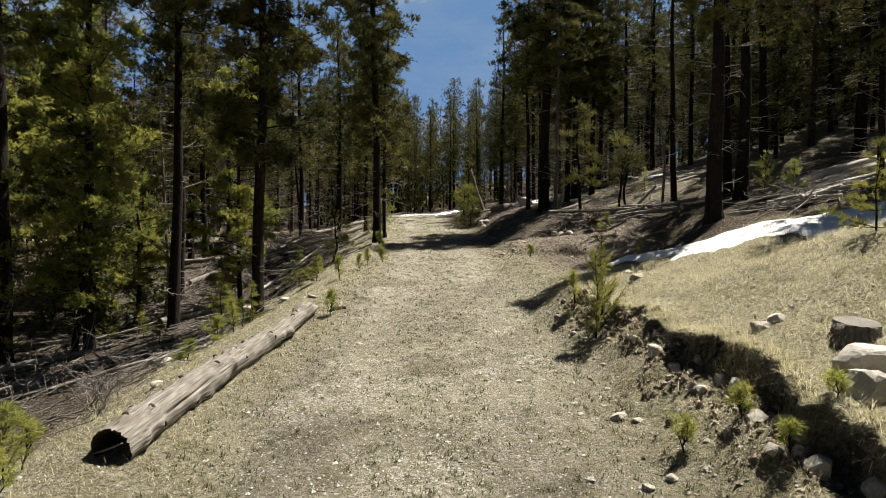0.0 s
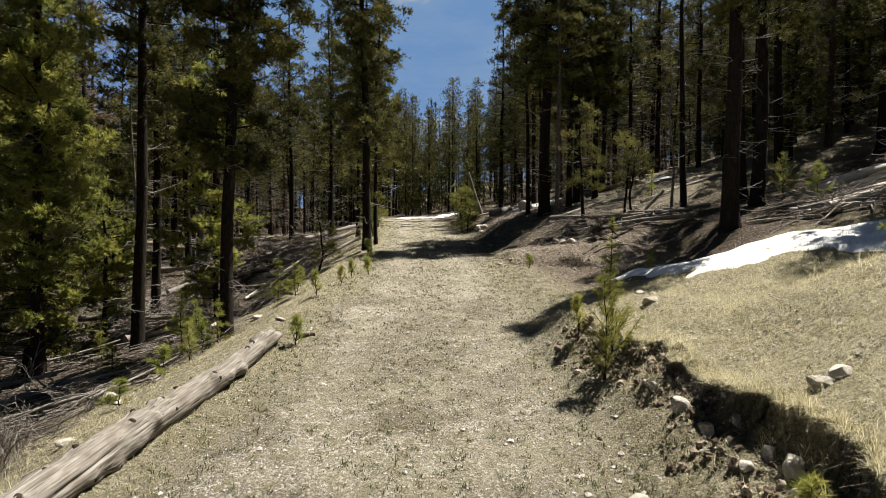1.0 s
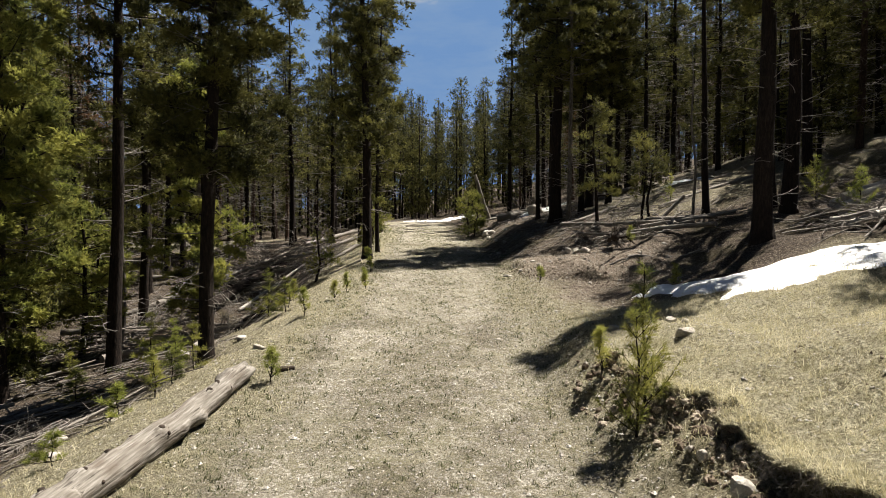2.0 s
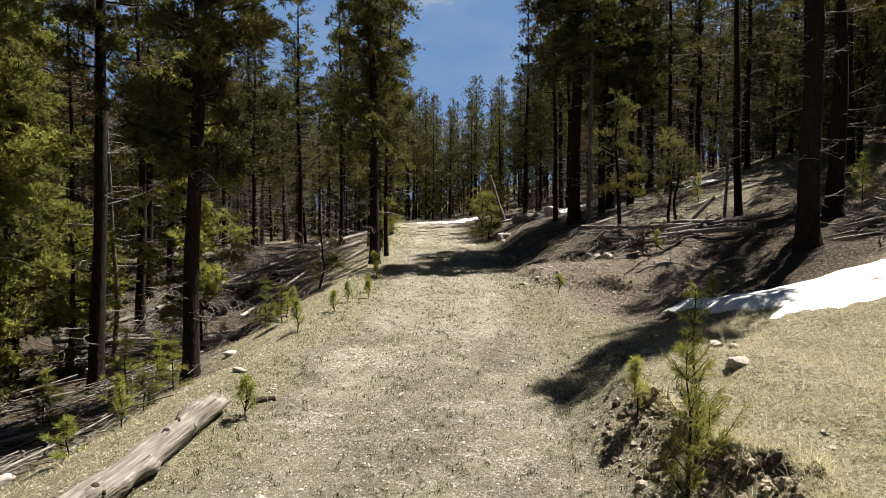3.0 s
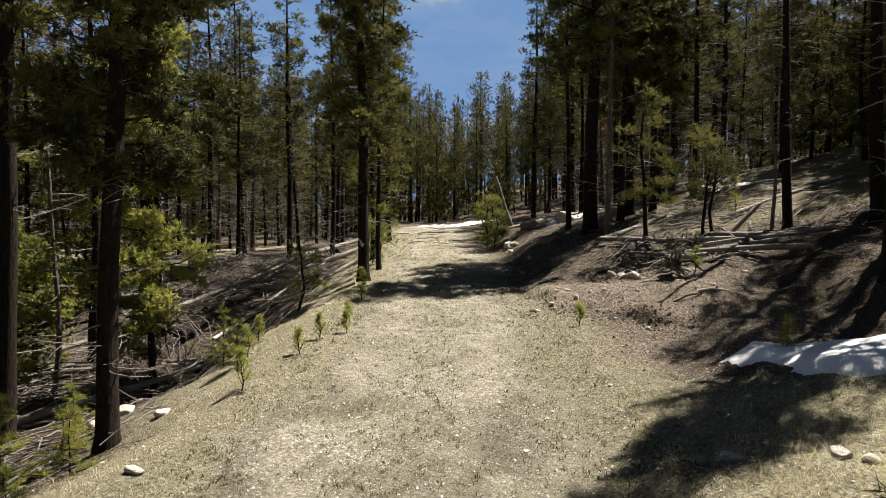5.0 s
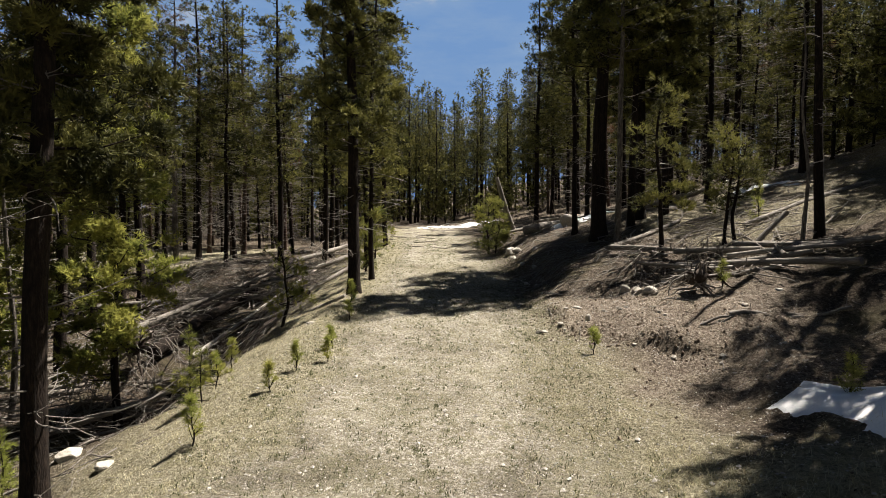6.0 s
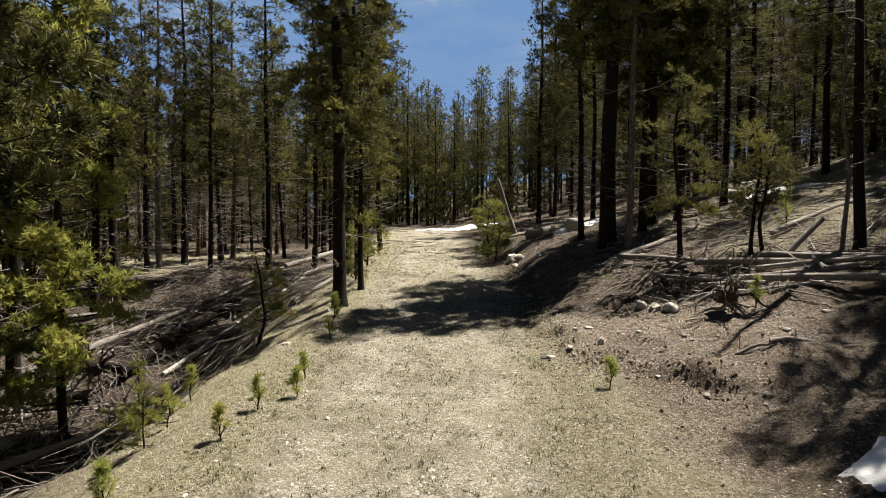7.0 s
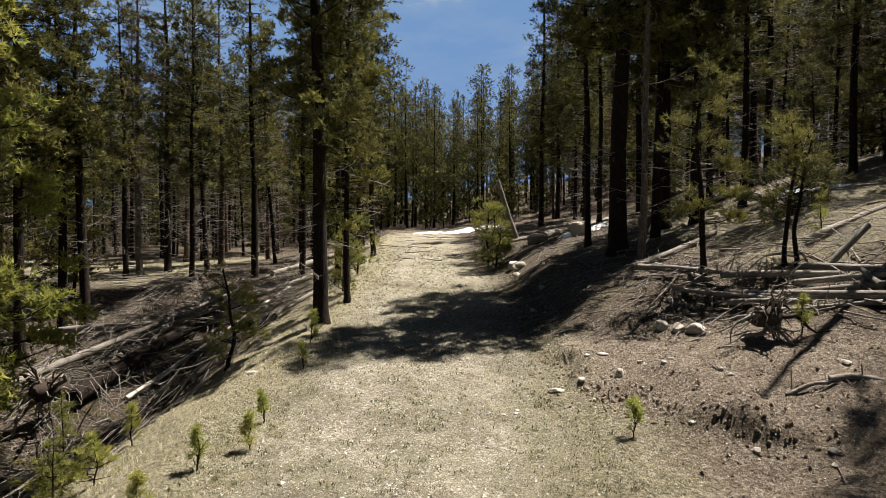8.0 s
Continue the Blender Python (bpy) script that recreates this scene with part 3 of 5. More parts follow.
# Trees that stand along the track, by their bases: x, y, height, trunk radius, crown base, crown radius.
LEFT_TREES = [
    (-5.85, 13.0, 11.0, 0.115, 5.4, 1.3), (-3.65, 11.8, 11.2, 0.112, 3.0, 1.35), (-2.10, 19.3, 12.5, 0.125, 3.2, 1.6),
    (-9.3, 23.5, 9.8, 0.12, 4.0, 1.3), (-9.85, 23.4, 9.0, 0.11, 3.6, 1.3), (-9.7, 21.8, 10.2, 0.11, 3.8, 1.4),
    (-8.5, 11.5, 11.5, 0.17, 6.0, 1.3), (-6.85, 11.6, 9.6, 0.10, 0.7, 1.2),
    (-8.0, 18.2, 9.4, 0.12, 4.6, 1.2), (-10.6, 17.0, 9.5, 0.12, 0.7, 1.9), (-11.6, 15.0, 9.8, 0.12, 0.8, 1.8), (-2.6, 23.6, 9.8, 0.085, 3.0, 1.15), (-3.3, 25.6, 10.2, 0.09, 2.8, 1.15),
]
RIGHT_TREES = [
    # the pine at 7.95, 16.7 is added to shade the bank
    (6.05, 13.35, 10.6, 0.17, 4.2, 0.85), (7.6, 15.3, 8.5, 0.155, 4.0, 0.85), (7.95, 16.7, 10.0, 0.12, 6.3, 0.8),
    # the pine at 4.75, 22.9 is added to shade the roadside bank
    (3.78, 22.4, 12.6, 0.20, 4.6, 1.9), (5.27, 24.0, 11.0, 0.14, 3.0, 1.6), (5.85, 23.6, 10.0, 0.10, 3.2, 1.4), (4.75, 22.9, 9.6, 0.10, 3.8, 1.2),
    # the pine at 9.9, 12.4 is added out of view, to shade the snow
    (10.1, 18.9, 10.5, 0.13, 4.2, 1.3), (12.4, 17.9, 11.0, 0.16, 3.8, 1.5), (3.47, 24.3, 9.5, 0.075, 4.4, 1.0), (9.9, 12.4, 9.0, 0.15, 4.5, 0.95),
]
# added pines, several out of view, that shade the right slope and snow
SHADE_TREES = [
    (11.3, 13.9, 11.0), (12.6, 12.3, 11.5), (10.9, 10.8, 10.5), (13.2, 9.6, 10.5), (8.9, 12.2, 9.5), (12.6, 20.6, 11.0), (7.4, 24.6, 10.5), (6.9, 26.6, 10.5),
]
BACK_TREES = [
    (3.7, 38.0, 12.8, 0.12, 2.4, 1.35), (5.0, 33.0, 12.4, 0.12, 3.0, 1.2), (5.0, 42.0, 12.5, 0.12, 2.5, 1.2), (6.3, 30.2, 11.8, 0.12, 3.4, 1.2), (4.6, 28.6, 9.5, 0.08, 4.2, 0.9),
    (-2.95, 29.5, 9.6, 0.09, 2.0, 1.05), (-4.1, 33.0, 11.2, 0.11, 2.8, 1.15), (-4.9, 37.5, 11.4, 0.11, 2.6, 1.2), (-5.4, 30.8, 10.6, 0.11, 3.0, 1.1), (-4.6, 26.5, 9.8, 0.09, 3.2, 1.0),
    (-6.6, 28.0, 10.8, 0.11, 3.2, 1.1), (-6.0, 34.5, 11.2, 0.11, 3.0, 1.1),
]
for k, (x, y, h, r, b, s) in enumerate(BACK_TREES):
    pine(240 + k, x, y, h, r, b, s, 1, label="slim sunlit lodgepole pine along the far track", dead=26, sparse=0.05)
for k, (x, y, h, r, b, s) in enumerate(LEFT_TREES):
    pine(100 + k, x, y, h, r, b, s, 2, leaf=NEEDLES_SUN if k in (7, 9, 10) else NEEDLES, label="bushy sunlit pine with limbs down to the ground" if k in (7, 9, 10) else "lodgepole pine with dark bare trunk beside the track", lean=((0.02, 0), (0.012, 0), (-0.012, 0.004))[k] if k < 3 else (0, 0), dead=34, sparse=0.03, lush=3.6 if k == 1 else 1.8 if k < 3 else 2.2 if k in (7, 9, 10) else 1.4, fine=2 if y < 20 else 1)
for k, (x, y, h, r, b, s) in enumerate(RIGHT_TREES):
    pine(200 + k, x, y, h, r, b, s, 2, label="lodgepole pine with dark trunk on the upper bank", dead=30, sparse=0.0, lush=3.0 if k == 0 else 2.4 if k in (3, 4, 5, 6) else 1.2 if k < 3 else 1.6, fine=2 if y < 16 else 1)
pine(31, 3.97, 21.2, 9.6, 0.07, 4.6, 1.0, 2, lean=(0.004, 0), bark=BARK_GREY, label="slender pine with peeling grey bark next to a thick trunk", dead=24)
snag(32, 6.41, 17.5, 4.2, 0.03, 6, 0.4)
snag(30, 6.85, 17.75, 8.5, 0.085, 22, 0.7, bark=BARK, label="slim dark dead pine behind the log heap", low=2.0)
snag(33, -11.0, 28.9, 10.6, 0.11, 110, 1.15, label="dying pine with rust-brown top and grey twigs", brown=1.0)
snag(34, -7.6, 16.4, 6.0, 0.05, 26, 0.9)
pine(35, -2.05, 21.2, 8.0, 0.06, 1.3, 0.95, 2, label="slender young pine with thin yellow-green foliage at the track edge", leaf=NEEDLES, dead=20, lean=(0.02, 0), sparse=0.3)
pine(36, 4.3, 18.7, 3.5, 0.045, 0.9, 0.62, 2, label="young pine with layered tufts behind the log pile", dead=6, dead_from=0.2, dead_len=0.4)
pine(37, 5.45, 18.5, 2.2, 0.03, 0.75, 0.55, 2, label="small open pine with curved stem", leaf=NEEDLES, dead=3, dead_from=0.2, dead_len=0.3, sparse=0.25, lift=0.4)
pine(38, 5.62, 18.45, 2.05, 0.03, 0.8, 0.5, 2, label="small open pine with curved stem", leaf=NEEDLES, dead=3, dead_from=0.2, dead_len=0.3, sparse=0.25, lean=(0.1, 0), lift=0.4)
# lighter leaf colour here carries part of the sun on its limbs
pine(60, -8.3, 14.3, 7.0, 0.07, 0.9, 1.25, 2, leaf=NEEDLES_MID, label="bushy pine with drooping sunlit limbs", dead=14, dead_from=0.4, sparse=0.1, lush=1.5)
pine(61, 1.0, 27.2, 1.75, 0.03, 0.08, 0.55, 2, label="dense green young pine at the track edge", leaf=NEEDLES_MID, dead=0, lush=1.3, lift=0.5)
pine(62, 1.2, 26.2, 1.05, 0.02, 0.05, 0.4, 2, label="dense green young pine at the track edge", leaf=NEEDLES_MID, dead=0, lush=1.4, lift=0.5)
pine(63, 1.15, 28.4, 1.4, 0.02, 0.05, 0.5, 2, label="dense green young pine at the track edge", leaf=NEEDLES_MID, dead=0, lush=1.3, lift=0.5)
pine(64, -2.45, 22.6, 1.3, 0.02, 0.08, 0.45, 2, label="yellow-green young pine on the track shoulder", leaf=NEEDLES_MID, dead=0, lush=1.2, lift=0.5)
pine(65, -2.6, 25.0, 1.5, 0.02, 0.08, 0.5, 2, label="yellow-green young pine on the track shoulder", leaf=NEEDLES_MID, dead=0, lush=1.2, lift=0.5)
pine(66, -3.3, 18.1, 1.6, 0.025, 0.2, 0.4, 2, label="small dark pine at the foot of the slope", leaf=NEEDLES_MID, dead=2, dead_from=0.1, dead_len=0.3, lush=0.8, lift=0.3)
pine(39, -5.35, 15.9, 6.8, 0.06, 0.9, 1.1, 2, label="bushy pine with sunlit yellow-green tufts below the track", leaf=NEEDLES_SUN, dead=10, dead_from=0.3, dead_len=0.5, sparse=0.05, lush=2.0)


for k, (x, y, h) in enumerate([(-7.7, 15.0, 3.4), (-12.6, 16.4, 7.0), (-7.4, 12.0, 3.4), (-12.0, 19.5, 7.0), (-8.9, 10.9, 5.5), (-8.6, 17.2, 2.8)]):
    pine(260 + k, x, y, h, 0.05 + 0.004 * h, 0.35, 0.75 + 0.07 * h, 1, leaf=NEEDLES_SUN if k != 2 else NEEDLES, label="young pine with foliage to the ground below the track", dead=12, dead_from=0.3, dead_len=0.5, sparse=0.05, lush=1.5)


def forest(seed, count, inside, detail, gap, tries=4000):
    """Places for more trees, kept apart from each other."""
    rng = np.random.default_rng(seed)
    got = []
    for _ in range(tries):
        x, y = inside(rng)
        if any((x - a) ** 2 + (y - b) ** 2 < gap * gap for a, b in TAKEN + got):
            continue
        got.append((x, y))
        if len(got) >= count:
            break
    TAKEN.extend(got)
    return got


TAKEN = [(t[0], t[1]) for t in LEFT_TREES + RIGHT_TREES + BACK_TREES + SHADE_TREES]


def stock(seed, detail, count):
    """Model pines, stood far back in the wood, from which the forest is copied; every third one is dying."""
    out = []
    rng = np.random.default_rng(seed)
    for k in range(count):
        h, dying = rng.uniform(9.5, 12), k % 3 == 2
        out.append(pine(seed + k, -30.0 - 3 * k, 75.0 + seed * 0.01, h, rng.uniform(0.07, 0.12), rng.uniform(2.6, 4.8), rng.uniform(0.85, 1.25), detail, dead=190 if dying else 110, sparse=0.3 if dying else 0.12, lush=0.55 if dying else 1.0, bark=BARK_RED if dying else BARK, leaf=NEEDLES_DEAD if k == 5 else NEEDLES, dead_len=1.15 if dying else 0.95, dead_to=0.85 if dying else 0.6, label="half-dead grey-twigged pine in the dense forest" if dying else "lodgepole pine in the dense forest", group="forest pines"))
    return out


def plant(models, places, seed, low=0.8, high=1.12):
    rng = np.random.default_rng(seed)
    for x, y in places:
        s = rng.uniform(low, high)
        m = pose(x, y, float(ground(x, y)) - 0.03, rng.normal(0, 1.2), rng.normal(0, 1.2), rng.uniform(0, 360)) @ Matrix.Diagonal((s * rng.uniform(0.9, 1.1), s * rng.uniform(0.9, 1.1), s, 1))
        copy_thing(models[int(rng.integers(len(models)))], m)


def left_wood(rng):
    x, y = rng.uniform(-24, -6.8), rng.uniform(5, 48)
    while (x > -9.6 and y < 26) or (x > -11.0 and y < 21) or (y > 25 and y < 40 and x < -12.5 and x > -20 and rng.random() < 0.6) or (x > -6.8 - 0.02 * y and y > 0):
        x, y = rng.uniform(-24, -6.8), rng.uniform(5, 48)
    return x, y


def right_wood(rng):
    x, y = rng.uniform(4.6, 26), rng.uniform(14, 50)
    while x < 9.5 and y < 25 or (x < 11.5 and y < 16) or (x < 12 and y < 26 and x + 0.4 * y < 20):
        x, y = rng.uniform(4.6, 26), rng.uniform(14, 50)
    return x, y


def front_wood(rng):
    x, y = rng.uniform(-30, 30), rng.uniform(50, 80)
    return x, y


def side_wood(rng):
    x, y = rng.uniform(-50, 50), rng.uniform(-25, 70)
    while abs(x) < 24 and y > 4 or (abs(x) < 9):
        x, y = rng.uniform(-50, 50), rng.uniform(-25, 70)
    return x, y


near_models = stock(300, 1, 7)
for k, (x, y, h) in enumerate(SHADE_TREES):
    copy_thing(near_models[k % 6], pose(x, y, float(ground(x, y)) - 0.03, 0, 0, k * 77) @ Matrix.Scale(h / 11, 4))
plant(near_models, forest(1, 92, left_wood, 1, 1.3), 51)
plant(near_models, forest(2, 98, right_wood, 1, 1.3), 52)


def young_wood():
    """Young pines with crowns to the ground between the tall trunks."""
    models = [pine(380 + k, -30.0 - 3 * k, 84.0, 4.0 + 0.6 * k, 0.05, 0.35, 1.0 + 0.1 * k, 1, dead=0, sparse=0.1, label="young bushy pine between the tall trunks", group="young forest pines") for k in range(3)]
    def back_left(rng):
        x, y = rng.uniform(-26, -9.5), rng.uniform(14, 48)
        while y > 24 and y < 40 and x > -20 and rng.random() < 0.75:
            x, y = rng.uniform(-26, -9.5), rng.uniform(14, 48)
        return x, y
    def back_right(rng):
        x, y = rng.uniform(6, 28), rng.uniform(26, 50)
        return x, y
    plant(models, forest(5, 24, back_left, 1, 1.3), 55, 0.5, 1.1)
    plant(models, forest(6, 14, back_right, 1, 1.3), 56, 0.5, 1.1)
    plant(models, forest(16, 16, lambda r: (r.uniform(10.5, 19), r.uniform(18.5, 30)), 1, 1.2), 57, 0.7, 1.4)


young_wood()


def far_woods():
    """The wood that closes the view on all sides: hundreds of pines in one."""
    rng = np.random.default_rng(77)
    models = []
    for k in range(7):
        low, coarse = k in (3, 4), k > 4
        h = 4.5 if low else rng.uniform(10, 12.5)
        path = trunk_path(rng, h, (0, 0), 0.05)
        g = Geo()
        g.tube(path[[0, 4, 9, 13]], [0.05 if low else 0.12, 0.09 if not low else 0.04, 0.05, 0.01], 5, 1, False)
        crown = crown_mesh("crown", rng, path, 0.4 if low else rng.uniform(2.8, 4.6), 1.0 if low else rng.uniform(0.9, 1.2), 230 if low else 300 if coarse else 850, 5, *((0.24, 0.095) if low or coarse else (0.16, 0.05)), NEEDLES, BARK, 0.05, twigs=False)
        v = np.empty(len(crown.vertices) * 3)
        crown.vertices.foreach_get("co", v)
        f3 = [tuple(p.vertices) for p in crown.polygons if len(p.vertices) == 3]
        bpy.data.meshes.remove(crown)
        models.append((v.reshape(-1, 3), f3, np.concatenate(g.v), g.f))
    spots = forest(3, 130, front_wood, 0, 1.6) + forest(9, 70, lambda r: (r.uniform(-13, 15), r.uniform(50, 68)), 0, 0.9)
    front = len(spots)
    spots += forest(4, 45, side_wood, 0, 2.3)
    spots += forest(14, 80, lambda r: (r.uniform(-58, -24), r.uniform(24, 80)), 0, 1.4) + forest(15, 50, lambda r: (r.uniform(26, 58), r.uniform(20, 80)), 0, 1.4)
    for _ in range(60):
        a, d = rng.uniform(-1.0, 1.0), rng.uniform(75, 130)
        spots.append((d * math.sin(a), 10 + d * math.cos(a)))
    spots += forest(17, 60, lambda r: (r.uniform(-42, -12), r.uniform(46, 76)), 0, 1.1) + forest(18, 30, lambda r: (r.uniform(12, 40), r.uniform(46, 76)), 0, 1.1)
    low_spots = forest(19, 50, lambda r: (r.uniform(-46, -12), r.uniform(46, 74)), 0, 1.0) + forest(7, 60, lambda r: (r.uniform(-26, 26), r.uniform(54, 74)), 0, 1.3) + forest(8, 90, lambda r: (r.choice([-1, 1]) * r.uniform(24, 58), r.uniform(22, 74)), 0, 1.6)
    spots += forest(12, 45, lambda r: (r.uniform(20, 34), r.uniform(18, 52)), 0, 1.3) + forest(13, 25, lambda r: (r.uniform(-32, -24), r.uniform(18, 48)), 0, 1.4)
    low_spots += forest(10, 30, lambda r: (r.uniform(-13, 13), r.uniform(49, 60)), 0, 1.1) + forest(11, 34, lambda r: (r.uniform(19, 34), r.uniform(18, 42)), 0, 1.2)
    g = Geo()
    for k, (x, y) in enumerate(spots + low_spots):
        v, f3, tv, tf = models[3 + k % 2 if k >= len(spots) else k % 3 if k < front else 5 + k % 2]
        s, a = rng.uniform(0.8, 1.15) * (0.87 if abs(x - 1) < 5 and y < 90 else 1), rng.uniform(0, 6.283)
        turn = np.array([[math.cos(a), math.sin(a), 0], [-math.sin(a), math.cos(a), 0], [0, 0, 1]]) * s
        off = np.array([x, y, float(ground(x, y)) - 0.1])
        g.put(v @ turn + off, f3, 0)
        g.put(tv @ turn + off, tf, 1, True)
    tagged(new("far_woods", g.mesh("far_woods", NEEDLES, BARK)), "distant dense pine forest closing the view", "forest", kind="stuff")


far_woods()


# ---- snow ----
def snow_patch(label, shape, box, step, thick):
    """Old snow over the ground: shape(x, y) is above nought where snow lies."""
    x0, x1, y0, y1 = box
    gx, gy = np.arange(x0, x1, step), np.arange(y0, y1, step)
    X, Y = np.meshgrid(gx, gy)
    x, y = X.ravel(), Y.ravel()
    f = shape(x, y) + 0.10 * lumps(x, y, 0.8, 61) + 0.07 * lumps(x, y, 0.3, 62)
    z = smooth_ground(x, y) * 0.5 + ground(x, y) * 0.5 + thick * rise((f + 0.22) / 0.55) - 0.06 + 0.03 * lumps(x, y, 0.5, 63) * (f > 0) + 0.012 * lumps(x, y, 0.17, 64)
    w = len(gx)
    i = (np.arange(len(gy) - 1)[:, None] * w + np.arange(w - 1)[None]).ravel()
    q = np.stack([i, i + 1, i + w + 1, i + w], 1)
    q = q[(f[q] > -0.12).all(1)]
    used, inv = np.unique(q, return_inverse=True)
    g = Geo()
    g.put(np.stack([x, y, z], 1)[used], inv.reshape(-1, 4), 0, True)
    return tagged(new("snow_patch", g.mesh("snow_patch", SNOW)), label, "snow")


def along(ax, ay, bx, by, w0, w1):
    """A tongue from a to b, w0 to w1 metres to each side."""
    def shape(x, y):
        dx, dy = bx - ax, by - ay
        ln = math.hypot(dx, dy)
        u = ((x - ax) * dx + (y - ay) * dy) / ln ** 2
        v = np.abs((x - ax) * dy - (y - ay) * dx) / ln
        wide = w0 + (w1 - w0) * np.clip(u, 0, 1)
        return np.minimum(wide - v, np.minimum(u * ln + w0 * 0.5, (1 - u) * ln + w1 * 0.5))
    return shape


snow_patch("melting white snow patch in a hollow behind the grassy mound", lambda x, y: np.maximum(along(3.7, 12.3, 5.0, 10.5, 0.35, 1.1)(x, y), along(4.6, 10.75, 8.4, 9.2, 1.0, 1.3)(x, y)), (2.8, 9.8, 7, 14), 0.06, 0.12)
snow_patch("thin bright snow lying across the far track", along(-2.6, 42.4, 0.6, 45.0, 0.5, 1.4), (-6, 3, 38, 50), 0.2, 0.16)
snow_patch("strip of snow on the wooded slope", along(8.4, 24.7, 9.3, 23.5, 0.2, 0.3), (6, 12, 21, 27), 0.1, 0.17)
snow_patch("small snow remnant beside fallen logs", along(3.3, 27.2, 5.4, 28.4, 0.3, 0.4), (2, 7, 25, 30), 0.1, 0.14)


# ---- stones ----
def rock_mesh(seed, cuts=16):
    """A boulder: a ball cut by flat faces, then roughened."""
    rng = np.random.default_rng(seed)
    bm = bmesh.new()
    bmesh.ops.create_icosphere(bm, subdivisions=3, radius=1)
    planes = [(Vector(rng.normal(size=3)).normalized(), rng.uniform(0.6, 0.92)) for _ in range(cuts)]
    for v in bm.verts:
        for n, d in planes:
            over = v.co.dot(n) - d
            if over > 0:
                v.co -= n * over * 0.98
        v.co += v.co.normalized() * (0.05 * noise.noise(v.co * 2.2 + Vector((seed, 0, 0))) + 0.025 * noise.noise(v.co * 6))
    me = bpy.data.meshes.new("rock")
    bm.to_mesh(me)
    bm.free()
    me.materials.append(ROCK)
    return me


ROCKS = [rock_mesh(s) for s in range(8)]


def rock(k, x, y, sx, sy, sz, turn=0, sink=0.35, label="pale granite stone half sunk in the ground", z=None):
    ob = new("rock", ROCKS[k % 8])
    ob.matrix_basis = pose(x, y, (float(ground(x, y)) if z is None else z) + sz * (1 - 2 * sink) , (k * 37) % 23 - 11, (k * 53) % 19 - 9, turn + k * 71) @ Matrix.Diagonal((sx, sy, sz, 1))
    return tagged(ob, label, "rock")


MOUND_ROCKS = [(2.86, 4.00, 0.22, 0.19, 0.19), (2.63, 3.68, 0.20, 0.17, 0.17), (2.80, 5.22, 0.11, 0.09, 0.07), (2.95, 5.24, 0.11, 0.08, 0.06),
               (2.74, 8.42, 0.12, 0.10, 0.07), (2.30, 9.45, 0.11, 0.07, 0.05), (2.88, 9.2, 0.08, 0.07, 0.05), (3.02, 9.1, 0.06, 0.05, 0.04)]
for k, (x, y, a, b, c) in enumerate(MOUND_ROCKS):
    rock(k, x, y, a, b, c, label="pale rounded boulder on the grassy mound")
BANK_ROCKS = [(1.54, 5.11, 0.09, 0.07, 0.045), (1.66, 5.0, 0.06, 0.05, 0.03), (2.10, 5.85, 0.09, 0.08, 0.09), (2.27, 4.23, 0.11, 0.09, 0.09), (1.60, 4.04, 0.05, 0.04, 0.035),
              (2.49, 3.78, 0.08, 0.06, 0.07), (2.36, 3.86, 0.06, 0.05, 0.05), (2.30, 5.35, 0.07, 0.06, 0.06), (2.42, 4.85, 0.10, 0.08, 0.10), (2.33, 4.62, 0.07, 0.06, 0.08), (2.40, 4.1, 0.12, 0.09, 0.10), (2.28, 3.55, 0.10, 0.09, 0.09), (2.44, 3.3, 0.09, 0.07, 0.09), (2.12, 3.75, 0.07, 0.06, 0.06), (2.2, 5.6, 0.08, 0.06, 0.07), (2.05, 6.3, 0.06, 0.05, 0.05), (2.38, 5.05, 0.06, 0.05, 0.07), (2.2, 5.0, 0.06, 0.05, 0.05), (1.4, 3.95, 0.05, 0.05, 0.03)]
for k, (x, y, a, b, c) in enumerate(BANK_ROCKS):
    rock(k + 3, x, y, a, b, c, label="dusty stone fallen from the eroded bank")
SLOPE_ROCKS = [(3.24, 17.4, 0.11, 0.10, 0.11), (3.43, 17.25, 0.13, 0.10, 0.10), (3.64, 17.1, 0.16, 0.11, 0.12), (1.60, 15.9, 0.12, 0.085, 0.04), (1.90, 15.93, 0.075, 0.055, 0.035), (2.26, 16.5, 0.085, 0.05, 0.03),
               (2.30, 15.78, 0.07, 0.06, 0.075), (2.75, 15.62, 0.045, 0.035, 0.03), (2.57, 15.95, 0.04, 0.03, 0.025), (3.22, 15.25, 0.04, 0.035, 0.03), (3.27, 15.15, 0.04, 0.03, 0.025), (2.05, 16.45, 0.05, 0.04, 0.03), (2.86, 15.75, 0.045, 0.04, 0.02),
               (3.7, 27.0, 0.45, 0.35, 0.30), (1.6, 24.6, 0.25, 0.2, 0.16), (4.0, 17.5, 0.1, 0.08, 0.07), (-1.6, 61.0, 0.7, 0.5, 0.5), (1.62, 23.5, 0.14, 0.11, 0.10), (1.8, 24.3, 0.18, 0.13, 0.12), (1.78, 22.2, 0.10, 0.09, 0.07), (2.0, 21.4, 0.08, 0.07, 0.06), (2.2, 23.2, 0.12, 0.09, 0.08), (1.7, 20.2, 0.07, 0.06, 0.05), (8.05, 25.6, 0.35, 0.28, 0.24), (3.05, 14.05, 0.045, 0.04, 0.035), (2.7, 14.6, 0.04, 0.03, 0.025), (3.6, 13.9, 0.05, 0.05, 0.03), (4.3, 14.95, 0.06, 0.05, 0.03), (4.9, 15.2, 0.07, 0.05, 0.03)]
for k, (x, y, a, b, c) in enumerate(SLOPE_ROCKS):
    rock(k + 5, x, y, a, b, c, label="pale stone on the bare earth bank")
